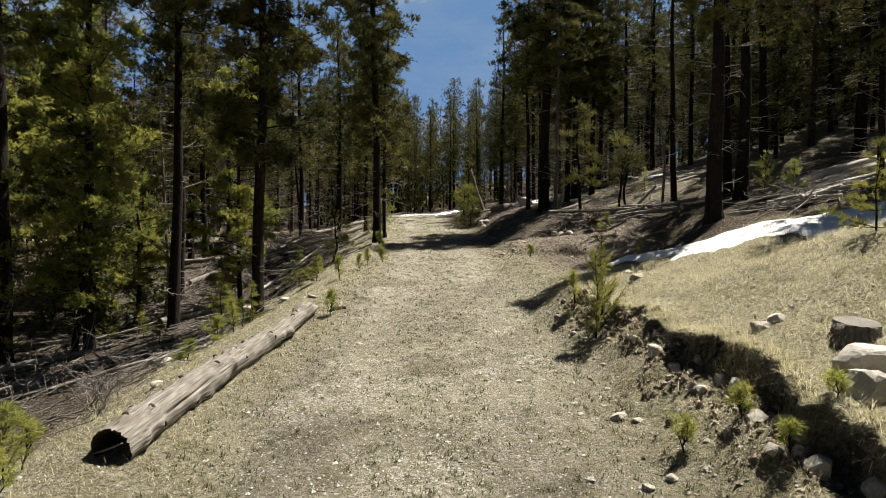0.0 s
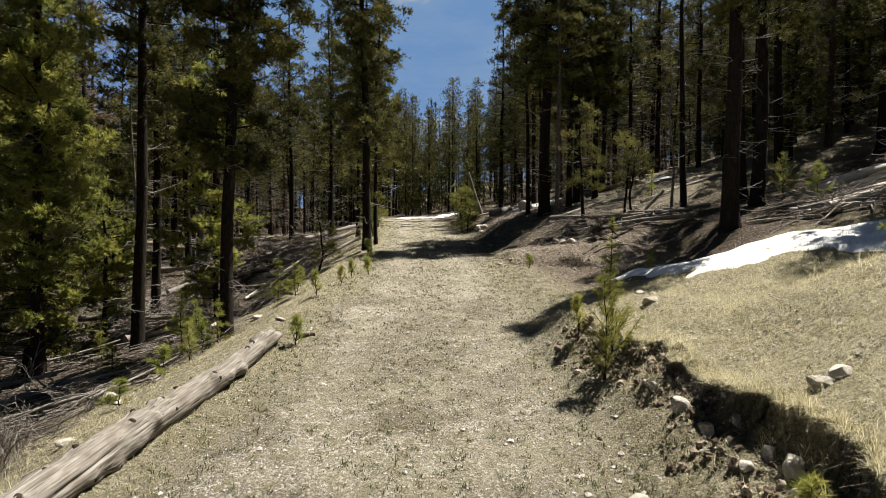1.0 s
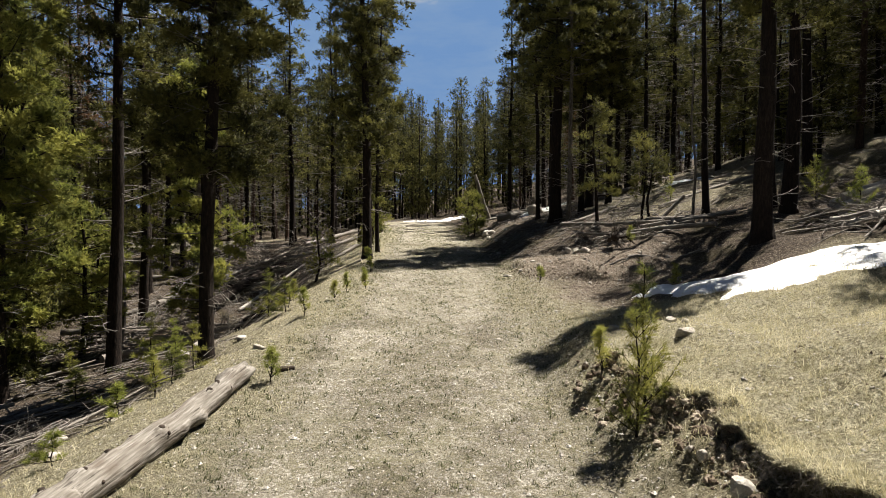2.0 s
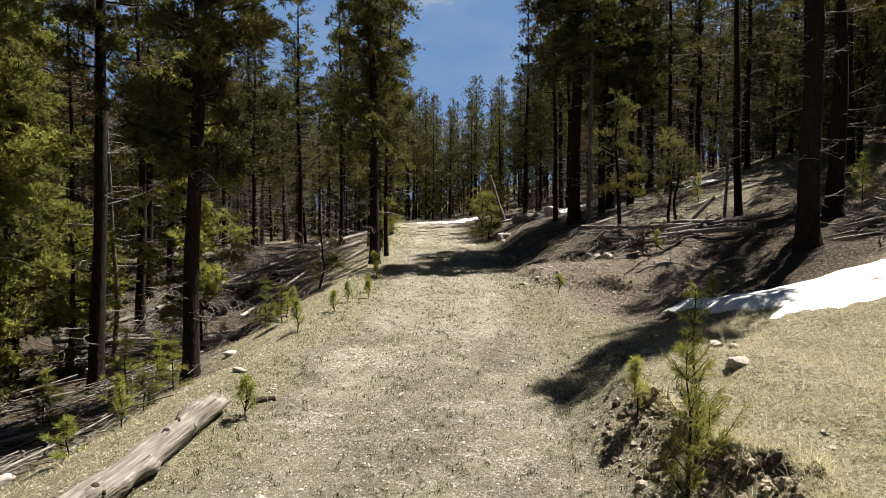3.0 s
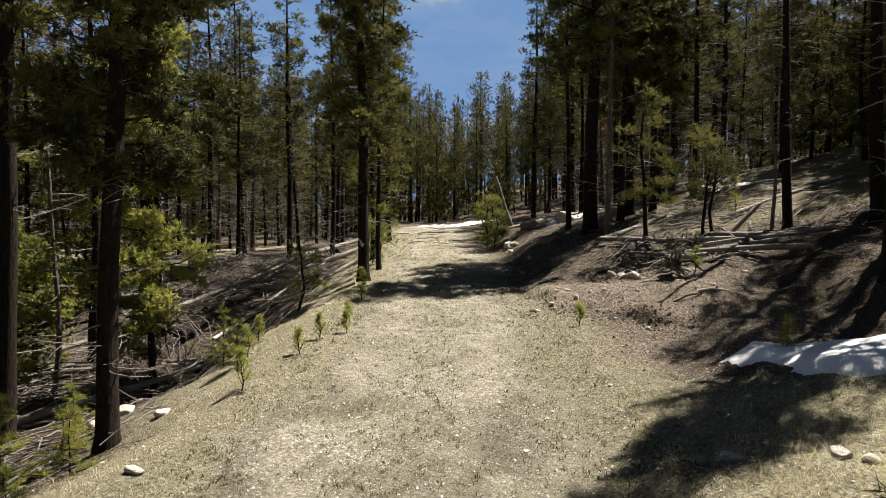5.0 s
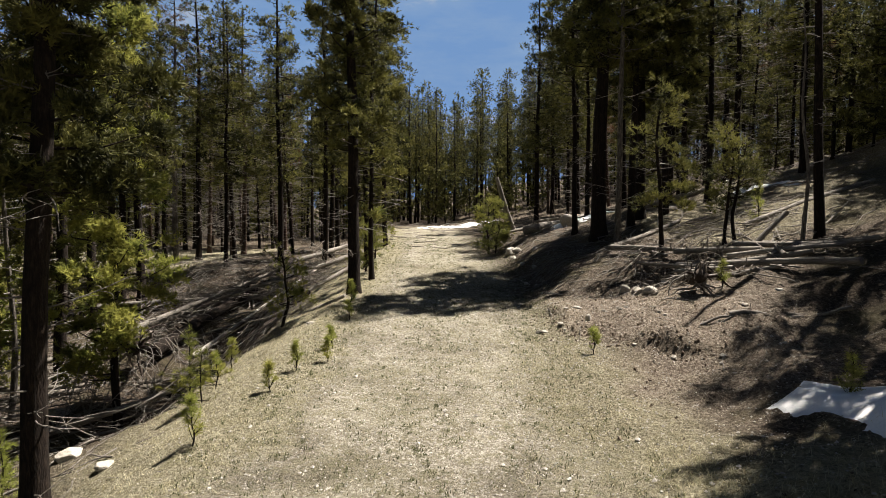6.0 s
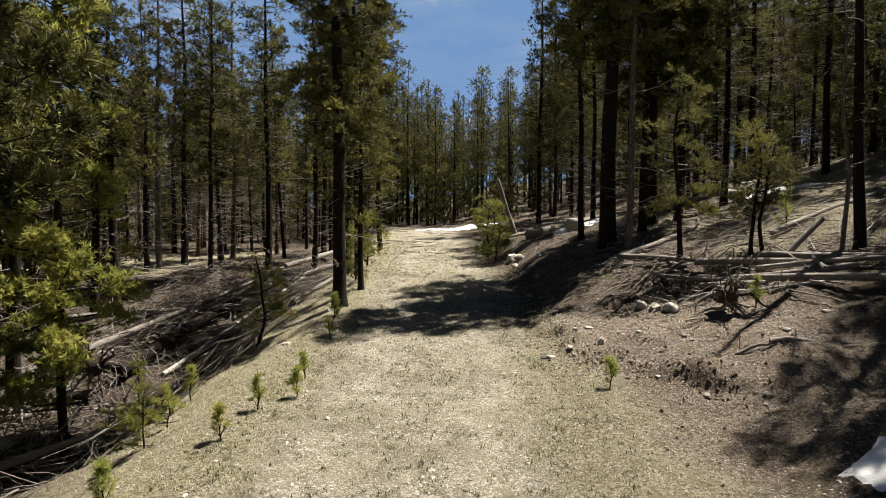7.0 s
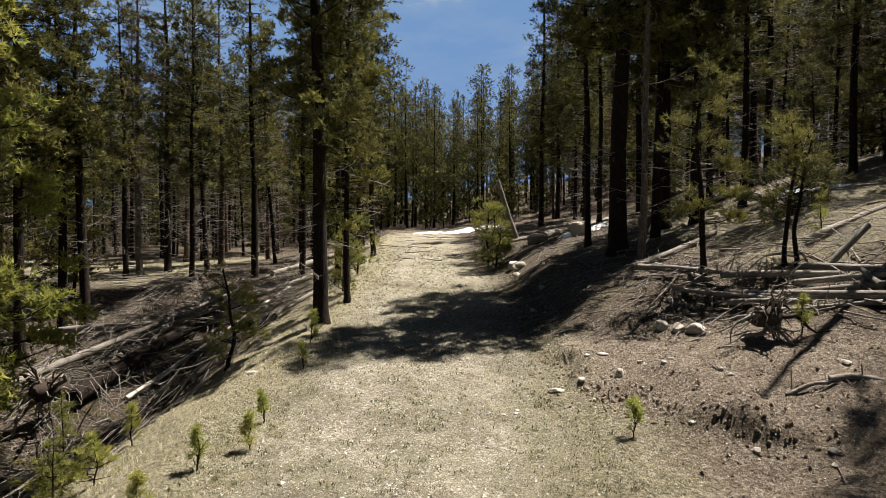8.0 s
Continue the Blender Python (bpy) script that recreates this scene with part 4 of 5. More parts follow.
LEFT_ROCKS = [(-6.8, 9.9, 0.22, 0.15, 0.12), (-4.02, 8.6, 0.17, 0.12, 0.08), (-3.41, 8.75, 0.12, 0.08, 0.05), (-2.1, 9.7, 0.10, 0.06, 0.04), (-4.35, 13.3, 0.17, 0.13, 0.1), (-4.55, 13.0, 0.16, 0.1, 0.08),
              (-6.5, 16.1, 0.2, 0.15, 0.12), (-3.6, 9.2, 0.09, 0.07, 0.05), (-3.3, 7.6, 0.08, 0.06, 0.04), (-2.9, 6.1, 0.09, 0.06, 0.04), (-3.2, 12.2, 0.12, 0.1, 0.06), (-2.3, 16.6, 0.1, 0.08, 0.05)]
for k, (x, y, a, b, c) in enumerate(LEFT_ROCKS):
    rock(k + 2, x, y, a, b, c, label="pale stone on the slope below the track")


# ---- logs ----
def stick(name, a, b, r0, r1, mat, label, category="log", seed=0, bend=0.03, sides=10, stubs=5, rest=True, raise_a=0.0, raise_b=0.0, group=""):
    """A fallen trunk from a to b, with broken limb stubs; its own z axis runs along it."""
    rng = np.random.default_rng(seed)
    za, zb = (float(ground(*a[:2])) + r0 * 0.75 + raise_a, float(ground(*b[:2])) + r1 * 0.75 + raise_b) if rest else (a[2], b[2])
    A, B = Vector((a[0], a[1], za)), Vector((b[0], b[1], zb))
    ln = (B - A).length
    ob = new(name)
    ob.matrix_basis = Matrix.Translation(A) @ (B - A).to_track_quat("Z", "Y").to_matrix().to_4x4()
    tagged(ob, label, category, group)
    n = max(6, int(ln / 0.22))
    u = np.linspace(0, 1, n)
    path = np.stack([bend * ln * 0.3 * np.sin(u * 3.1 + seed), bend * ln * 0.2 * np.sin(u * 5 + seed * 2), u * ln], 1)
    rad = (r0 + (r1 - r0) * u) * (1 + 0.05 * np.sin(u * 17 + seed))
    g = Geo()
    g.tube(path, rad, sides, 0, True, 0.065, rng)
    part("log_body", g.mesh("log_body", mat), ob)
    if stubs:
        g = Geo()
        for _ in range(stubs):
            k = rng.uniform(0.06, 0.95)
            th = rng.uniform(0, 6.283)
            p = np.array([np.interp(k, u, path[:, j]) for j in range(3)])
            o = np.array([math.cos(th), math.sin(th), rng.uniform(0.0, 0.7)])
            r = np.interp(k, u, rad)
            sl = r * 0.8 + rng.uniform(0.02, 0.12) * (1 + 2 * (rng.random() < 0.25))
            g.tube([p, p + o * sl * 0.6, p + o * sl], [r * 0.26, r * 0.2, r * 0.1], 5, 0, True)
        tagged(part("limb_stub", g.mesh("limb_stub", mat), ob), kind="stuff")
    return ob


def big_log():
    """The grey log along the track's edge: swollen at the knots, cracked, with a hollow dark end."""
    rng = np.random.default_rng(5)
    A, B = Vector((-2.31, 4.22, 0.51)), Vector((-1.90, 8.6, 0.97))
    ln = (B - A).length
    ob = new("log")
    ob.matrix_basis = Matrix.Translation(A) @ (B - A).to_track_quat("Z", "Y").to_matrix().to_4x4()
    tagged(ob, "weathered silver-grey log with knots and hollow dark end", "log")
    n, sides = 230, 90
    u = np.linspace(0, 1, n)
    th = np.linspace(0, 2 * np.pi, sides, endpoint=False)
    U, TH = np.meshgrid(u, th, indexing="ij")
    r = 0.150 - 0.052 * U + 0.0 * TH
    knots = [(w + rng.normal(0, 0.006), rng.uniform(0, 6.283), rng.uniform(0.012, 0.034)) for w in np.arange(0.045, 0.97, 0.058) + rng.normal(0, 0.006, 16) for _ in range(4)]
    for ku, kt, kh in knots:
        dt = np.angle(np.exp(1j * (TH - kt)))
        q = ((U - ku) * ln / 0.07) ** 2 + (dt * 0.15 / 0.055) ** 2
        r = r + kh * np.exp(-q)
    for cu, ct, depth, span in ((0.12, 1.7, 0.02, 0.12), (0.5, 1.5, 0.025, 0.15), (0.35, 0.8, 0.016, 0.12), (0.7, 0.9, 0.018, 0.12), (0.3, 1.2, 0.022, 0.2), (0.6, 2.0, 0.025, 0.16), (0.2, 2.6, 0.02, 0.16), (0.82, 1.5, 0.03, 0.1), (0.45, 0.4, 0.02, 0.2)):
        dt = np.angle(np.exp(1j * (TH - ct - 0.25 * np.sin(U * 9))))
        r = r - depth * np.exp(-(dt * 0.15 / 0.012) ** 2) * np.exp(-((U - cu) / span) ** 2)
    r = r * (1 + 0.004 * rng.normal(size=r.shape)) + 0.004 * lumps(TH * 0.15 * 3, U * ln * 0.35, 0.05, 44) + 0.006 * lumps(TH * 0.15, U * ln, 0.12, 45) + 0.006 * np.sin(U * 40 + TH * 2)
    r = r - 0.05 * rise((U - 0.965) / 0.03) * (0.5 + 0.5 * np.sin(TH * 3 + 1))
    cx, cy = 0.03 * np.sin(U * 4 + 1), 0.02 * np.sin(U * 7)
    v = np.stack([cx + r * np.cos(TH), cy + r * np.sin(TH), U * ln], -1)
    v[0, :, 2] += 0.008 * rng.normal(size=sides)
    g = Geo()
    i = np.arange(n - 1)[:, None] * sides
    j, j2 = np.arange(sides), (np.arange(sides) + 1) % sides
    g.put(v.reshape(-1, 3), np.stack([i + j, i + j2, i + sides + j2, i + sides + j], -1).reshape(-1, 4), 0, True)
    g.put(np.vstack([v[-1], [[0, 0, ln - 0.03]]]), [(sides, q, (q + 1) % sides) for q in range(sides)], 0)
    part("log_body", g.mesh("log_body", SILVER), ob)
    g = Geo()
    ring = v[0] - v[0].mean(0)
    c0 = v[0].mean(0)
    rows = [v[0], c0 + ring * 0.86, c0 + ring * 0.80 + [0, 0, 0.12], c0 + ring * 0.6 + [0, 0, 0.35], c0 + ring * 0.05 + [0, 0, 0.5]]
    w = np.concatenate(rows)
    i = np.arange(4)[:, None] * sides
    g.put(w, np.stack([i + j, i + sides + j, i + sides + j2, i + j2], -1).reshape(-1, 4), 0, True)
    part("hollow_end", g.mesh("hollow_end", ROTTEN), ob, "charred-looking dark hollow end")
    for ku, kt, kh in knots:
        g = Geo()
        p = np.array([0.03 * math.sin(ku * 4 + 1), 0.02 * math.sin(ku * 7), ku * ln])
        o = np.array([math.cos(kt), math.sin(kt), 0.12])
        rr = 0.150 - 0.052 * ku + kh
        w = rng.uniform(0.7, 1.25)
        g.tube([p + o * rr * 0.7, p + o * (rr - 0.002), p + o * (rr + 0.004)], [0.027 * w, 0.021 * w, 0.008 * w], 8, 0, True, 0.2, rng)
        part("knot", g.mesh("knot", ROTTEN), ob)
    g = Geo()
    g.tube([c0 + [-0.1, 0.06, -0.02], c0 + [0.0, 0.02, -0.035], c0 + [0.13, -0.03, -0.02]], [0.006, 0.009, 0.005], 5)
    tagged(new("stick", g.mesh("stick", WOOD)), "thin pale stick against the hollow log end", "stick").matrix_basis = ob.matrix_basis.copy()


big_log()


LIP_Y = np.arange(2.2, 7.9, 0.025)
LIP_OUT = np.clip(0.07 + 0.17 * lumps(LIP_Y, LIP_Y * 0, 0.5, 71) + 0.05 * lumps(LIP_Y, LIP_Y * 0, 0.17, 72) + 0.03 * lumps(LIP_Y, LIP_Y * 0, 0.06, 74), -0.02, 0.24) * (1 - rise((LIP_Y - 6.2) / 1.4)) + 0.01


def turf_top(x, y):
    """The ground's height, or that of the overhanging turf where it covers the ground."""
    e = bank_edge(y)
    over = (x > e - np.interp(y, LIP_Y, LIP_OUT, 0, 0) + 0.02) & (x < e + 0.2) & (y < 7.8)
    return np.where(over, np.maximum(ground(x, y), ground(e + 0.18, y)), ground(x, y))


def lip(name, label, along_x, along_y, out_x, out_y, inner, covers, hairs, seed, thick=1.0):
    """A strip of soil that hangs over a washed-out hollow: edge points, and how far it juts out at each."""
    rng = np.random.default_rng(seed)
    size = np.hypot(out_x, out_y) + 1e-6
    nx, ny = out_x / size, out_y / size
    rim = ground(along_x, along_y)
    top = rim + (ground(along_x - nx * 0.18, along_y - ny * 0.18) - rim) * thick
    rows = []
    for f, dz in ((0.0, 0.008), (0.4, 0.014), (0.75, 0.010), (0.95, -0.006), (1.0, -0.03), (0.88, -0.06), (0.6, -0.075), (0.2, -0.085)):
        x = along_x + out_x * f - nx * inner * (1 - f)
        y = along_y + out_y * f - ny * inner * (1 - f)
        z = np.where(f < 0.3, ground(x, y), top) + (dz if dz > 0 else dz * thick) + 0.018 * lumps(x * 1.7 + f, y * 1.7, 0.12, 73) + 0.01 * lumps(x + f, y, 0.05, 75)
        rows.append(np.stack([x, y, z], 1))
    v = np.stack(rows, 1)
    n, k = v.shape[:2]
    i = (np.arange(n - 1)[:, None] * k + np.arange(k - 1)[None]).ravel()
    g = Geo()
    g.put(v.reshape(-1, 3), np.stack([i, i + k, i + k + 1, i + 1], 1), 0, True)
    ob = new(name, g.mesh(name, GROUND))
    col = ob.data.color_attributes.new("cover", "FLOAT_COLOR", "POINT")
    shade = np.zeros((n, k, 4), np.float32)
    shade[..., :3], shade[..., 3] = covers, 1
    shade[:, 5:, 1], shade[:, 5:, 2] = 0, 1
    col.data.foreach_set("color", shade.ravel())
    tagged(ob, label, "turf" if covers[1] else "earth")
    g = Geo()
    for q in rng.integers(0, n, hairs):
        a, b, c = v[q, 4] + rng.normal(0, 0.008, 3)
        ln = rng.uniform(0.03, 0.14)
        g.tube([(a, b, c), (a + rng.normal(0, 0.03), b + rng.normal(0, 0.03), c - ln * 0.6), (a + rng.normal(0, 0.05), b + rng.normal(0, 0.05), c - ln)], [0.0028, 0.002, 0.001], 3, 0, False)
    tagged(part("root_hair", g.mesh("root_hair", TWIG), ob, "fine hanging roots"), kind="stuff")


lip("turf_edge", "overhanging dry turf above an eroded earth hollow", bank_edge(LIP_Y), LIP_Y, -LIP_OUT, LIP_OUT * 0, 0.3, (0, 1, 0), 480, 17)


W = "bleached grey fallen trunk on the forest floor"
# x, y, x, y, radius, radius, lift at one end, lift at the other
LEFT_LOGS = [
    (-4.65, 16.9, -5.1, 18.3, 0.043, 0.036, 0.05, 0.1), (-5.9, 19.7, -4.6, 25.3, 0.047, 0.029, 0.1, 0.25), (-3.9, 19.3, -2.2, 18.9, 0.072, 0.065, -0.03, -0.03),
    (-6.6, 7.6, -5, 10, 0.032, 0.022, 0.1, 0.05), (-7.4, 9.4, -5.2, 10.9, 0.055, 0.04, 0, 0), (-9.5, 14.2, -5.2, 15.5, 0.065, 0.043, 0, 0.1),
    (-8.2, 17.1, -4.9, 18.8, 0.072, 0.05, 0.2, 0.1), (-9.8, 19.2, -6.6, 22.8, 0.072, 0.043, 0, 0.2), (-10.5, 22.6, -5.6, 23.4, 0.086, 0.058, 0.1, 0.1),
    (-6.6, 12.6, -4.9, 14.4, 0.029, 0.022, 0, 0.1), (-7.2, 14.2, -4.6, 16.2, 0.036, 0.022, 0, 0.05),
]
for k, (x, y, x2, y2, r, r2, l, l2) in enumerate(LEFT_LOGS):
    stick("log", (x, y), (x2, y2), r, r2, BLEACHED if k < 2 else WOOD if k % 3 else LOGWOOD, W, seed=k + 1, raise_a=l, raise_b=l2, stubs=8)
RIGHT_LOGS = [
    (4.38, 18.07, 5.97, 15.08, 0.062, 0.055, 0.04, 0.06), (4.42, 18.32, 5.58, 17.28, 0.055, 0.050, 0.14, 0.12), (5.45, 18.07, 6.65, 16.73, 0.055, 0.045, 0.10, 0.10), (4.15, 18.09, 4.95, 16.96, 0.042, 0.035, 0.08, 0.10),
    (4.26, 17.68, 4.84, 16.62, 0.045, 0.040, 0.05, 0.16), (4.76, 17.55, 6.04, 16.45, 0.050, 0.045, 0.10, 0.08), (3.71, 18.33, 4.79, 17.17, 0.035, 0.028, 0.14, 0.10), (5.70, 17.90, 6.35, 17.95, 0.050, 0.045, 0.05, 0.55),
    (5.50, 16.80, 6.30, 17.30, 0.045, 0.030, 0.10, 0.10), (5.60, 16.50, 5.75, 17.10, 0.040, 0.030, 0.12, 0.16), (6.20, 19.40, 9.60, 20.60, 0.060, 0.050, 0.05, 0.05), (4.00, 20.30, 4.30, 18.40, 0.045, 0.035, 0.00, 0.10),
    (4.65, 17.17, 5.35, 16.03, 0.040, 0.030, 0.02, 0.04), (5.09, 17.48, 6.51, 16.37, 0.045, 0.035, 0.18, 0.14), (6.05, 16.89, 6.85, 16.11, 0.050, 0.040, 0.06, 0.10),
]
for k, (x, y, x2, y2, r, r2, l, l2) in enumerate(RIGHT_LOGS):
    stick("log", (x, y), (x2, y2), r, r2, WOOD, "bleached log in the heap on the bank", seed=k + 21, raise_a=l, raise_b=l2, stubs=5, group="bank log heap")
PILE_LOGS = [
    (8.0, 14.5, 11.2, 14.6, 0.07, 0.06, 0.05, 0.10), (7.9, 14.2, 11.0, 14.1, 0.09, 0.06, 0.0, 0.05), (7.8, 13.9, 10.8, 13.6, 0.07, 0.06, 0.05, 0.0), (8.1, 14.3, 11.4, 14.9, 0.06, 0.05, 0.2, 0.2),
    (7.6, 13.5, 10.5, 13.0, 0.07, 0.06, 0.05, 0.1), (7.9, 13.8, 10.9, 13.8, 0.06, 0.05, 0.2, 0.22), (8.2, 14.0, 11.0, 14.35, 0.06, 0.05, 0.3, 0.32), (7.2, 12.9, 9.2, 12.4, 0.06, 0.05, 0.1, 0.1),
    (6.9, 12.4, 8.4, 12.6, 0.05, 0.04, 0.05, 0.15), (7.0, 12.9, 8.0, 12.0, 0.05, 0.04, 0.15, 0.05), (7.3, 12.2, 8.8, 13.2, 0.04, 0.03, 0.2, 0.1),
]
for k, (x, y, x2, y2, r, r2, l, l2) in enumerate(PILE_LOGS):
    stick("log", (x, y), (x2, y2), r * 1.2, r2 * 1.2, BLEACHED, "long bleached log stacked above the snow", seed=k + 41, raise_a=l, raise_b=l2, stubs=2, group="stacked logs")
FAR_LOGS = [
    (2.6, 27.6, 5.2, 31.5, 0.16, 0.12, 0.0, 0.1), (2.2, 27.3, 2.75, 27.15, 0.17, 0.16, 0.0, 0.0), (1.6, 29.0, 4.4, 29.8, 0.10, 0.08, 0.0, 0.1), (2.9, 31, 6.5, 33.5, 0.12, 0.1, 0.1, 0.1),
    (-6.0, 28.0, -3.8, 33.0, 0.10, 0.08, 0.1, 0.1), (5.6, 26.0, 8.6, 27.4, 0.1, 0.08, 0.0, 0.0), (3.6, 20.4, 5.6, 21.6, 0.07, 0.05, 0.0, 0.0),
]
for k, (x, y, x2, y2, r, r2, l, l2) in enumerate(FAR_LOGS):
    stick("log", (x, y), (x2, y2), r, r2, WOOD, "pale fallen log under the trees", seed=k + 61, raise_a=l, raise_b=l2, stubs=4)


def fallen_tree(seed, a, b, r, limbs, length, lift_a, lift_b, label):
    """A dead tree on the ground with its bare limbs still on it."""
    rng = np.random.default_rng(seed)
    ob = stick("fallen_tree", a, b, r, r * 0.35, WOOD, label, "tree", seed=seed, raise_a=lift_a, raise_b=lift_b, stubs=0, bend=0.02)
    ln = (Vector((b[0] - a[0], b[1] - a[1], 0))).length
    for _ in range(limbs):
        g = Geo()
        z, az = ln * rng.uniform(0.2, 0.98), rng.uniform(0, 6.283)
        l = length * rng.uniform(0.35, 1.1) * (1.1 - 0.5 * z / ln)
        pts = limb(rng, np.array([0, 0, z]), az, l, rng.uniform(0.2, 0.7), rng.uniform(-0.3, 0.3))
        g.tube(pts, np.linspace(0.016, 0.004, 5), 4, 0, False)
        for _ in range(int(rng.integers(3, 7))):
            u = rng.uniform(0.25, 0.95)
            s0 = np.array([np.interp(u, np.linspace(0, 1, 5), pts[:, k]) for k in range(3)])
            q = limb(rng, s0, az + rng.normal(0, 0.8), l * rng.uniform(0.2, 0.5), rng.uniform(0.0, 0.8), rng.uniform(-0.4, 0.4))
            g.tube(q, np.linspace(0.007, 0.003, 5), 3, 0, False)
        part("dead_limb", g.mesh("dead_limb", TWIG), ob)
    return ob


def fallen_branches(seed, count, box, low, high):
    rng = np.random.default_rng(seed)
    for _ in range(count):
        x, y = rng.uniform(box[0], box[1]), rng.uniform(box[2], box[3])
        az, ln = rng.normal(0.9, 0.7) + (3.14 if rng.random() < 0.5 else 0), rng.uniform(1.0, 3.0)
        r = rng.uniform(low, high)
        stick("fallen_branch", (x, y), (x + math.cos(az) * ln, y + math.sin(az) * ln), r, r * 0.5, WOOD if rng.random() < 0.7 else LOGWOOD, "thin grey fallen branch on the forest floor", "branch", int(rng.integers(1000)), 0.045, 6, 4, True, rng.uniform(0, 0.12), rng.uniform(0, 0.22))


fallen_branches(720, 34, (-9.5, -4.0, 8, 26), 0.012, 0.035)
fallen_branches(721, 12, (3.8, 7.0, 17.0, 21), 0.010, 0.022)
fallen_branches(722, 14, (6.8, 9.5, 11.9, 13.6), 0.012, 0.03)
fallen_branches(723, 16, (2.5, 9, 24, 34), 0.02, 0.05)
FALLEN = "grey fallen pine with a tangle of bare limbs"
fallen_tree(701, (-8.2, 19.4), (-5.4, 26.0), 0.09, 34, 1.3, 0.25, 0.35, FALLEN)
fallen_tree(702, (-3.4, 27.0), (-6.6, 22.2), 0.10, 36, 1.2, 0.2, 0.35, FALLEN)
fallen_tree(703, (-3.0, 24.2), (-5.2, 21.0), 0.07, 30, 0.9, 0.15, 0.3, FALLEN)
fallen_tree(704, (-9.6, 17.2), (-5.6, 18.4), 0.08, 26, 1.1, 0.2, 0.3, FALLEN)
fallen_tree(705, (-6.4, 13.6), (-4.4, 17.4), 0.08, 24, 0.9, 0.1, 0.25, FALLEN)
fallen_tree(706, (-8.8, 9.0), (-5.9, 10.6), 0.09, 22, 0.8, 0.1, 0.2, FALLEN)
fallen_tree(707, (3.5, 19.6), (5.2, 17.6), 0.06, 22, 0.7, 0.1, 0.15, FALLEN)
fallen_tree(708, (8.8, 12.9), (6.8, 12.3), 0.06, 22, 0.7, 0.15, 0.2, FALLEN)
fallen_tree(709, (6.4, 34), (2.8, 30.4), 0.12, 24, 1.2, 0.1, 0.3, FALLEN)
stick("broken_trunk", (1.95, 29.2), (1.3, 29.0, 0), 0.13, 0.07, WOOD, "bleached broken trunk leaning beside the track", "tree stump", seed=80, raise_b=2.3, stubs=6)
for k, (p, q, r) in enumerate((((3.6, 14.7), (4.0, 14.55), 0.022), ((3.95, 14.6), (4.75, 14.3), 0.034), ((4.6, 14.35), (5.3, 14.25), 0.026), ((3.75, 14.55), (4.1, 14.65), 0.014))):
    stick("branch", p, q, r, r * 0.7, WOOD, "crooked grey branch lying on bare earth", "branch", seed=81 + k, bend=0.3, sides=7, stubs=6)
stick("log", (-6.4, 18.9), (-6.1, 24.3), 0.15, 0.10, BARK, "thick dark fallen trunk across the gully", seed=91, raise_a=0.12, raise_b=0.1, stubs=14, sides=14)
stick("log", (-5.3, 17.4), (-3.9, 22.2), 0.10, 0.06, BARK, "thick dark fallen trunk across the gully", seed=92, raise_a=0.0, raise_b=0.05, stubs=10, sides=12)
stick("bark_chunk", (-1.62, 8.80), (-1.42, 8.86), 0.04, 0.025, ROTTEN, "dark chunk of rotten bark on the track", "bark", seed=83, sides=7, stubs=0)


def stump(x, y):
    rng = np.random.default_rng(9)
    ob = thing("tree_stump", x, y, float(ground(x, y)) - 0.05, label="low weathered cut stump on the grassy mound", category="tree stump")
    g = Geo()
    g.tube([(0, 0, -0.2), (0, 0, 0.0), (0.01, 0, 0.07), (0.02, 0, 0.13), (0.02, 0, 0.14)], [0.21, 0.18, 0.165, 0.158, 0.145], 18, 0, True, 0.07, rng)
    part("stump_body", g.mesh("stump_body", bpy.data.materials["grey_bark"]), ob)
    g = Geo()
    g.tube([(0.02, 0, 0.135), (0.02, -0.004, 0.16)], [0.156, 0.150], 18, 0, True, 0.03, rng)
    part("cut_face", g.mesh("cut_face", WOOD), ob, "grey sawn top")


stump(3.13, 4.5)


def gnarl(rng, p, way, length, droop):
    """A crooked root as eight points."""
    way = np.array(way) / np.linalg.norm(way)
    pts = [np.array(p, float)]
    for _ in range(7):
        way = way + rng.normal(0, 0.34, 3) - [0, 0, droop]
        way /= np.linalg.norm(way)
        pts.append(pts[-1] + way * length / 7)
    return np.array(pts)


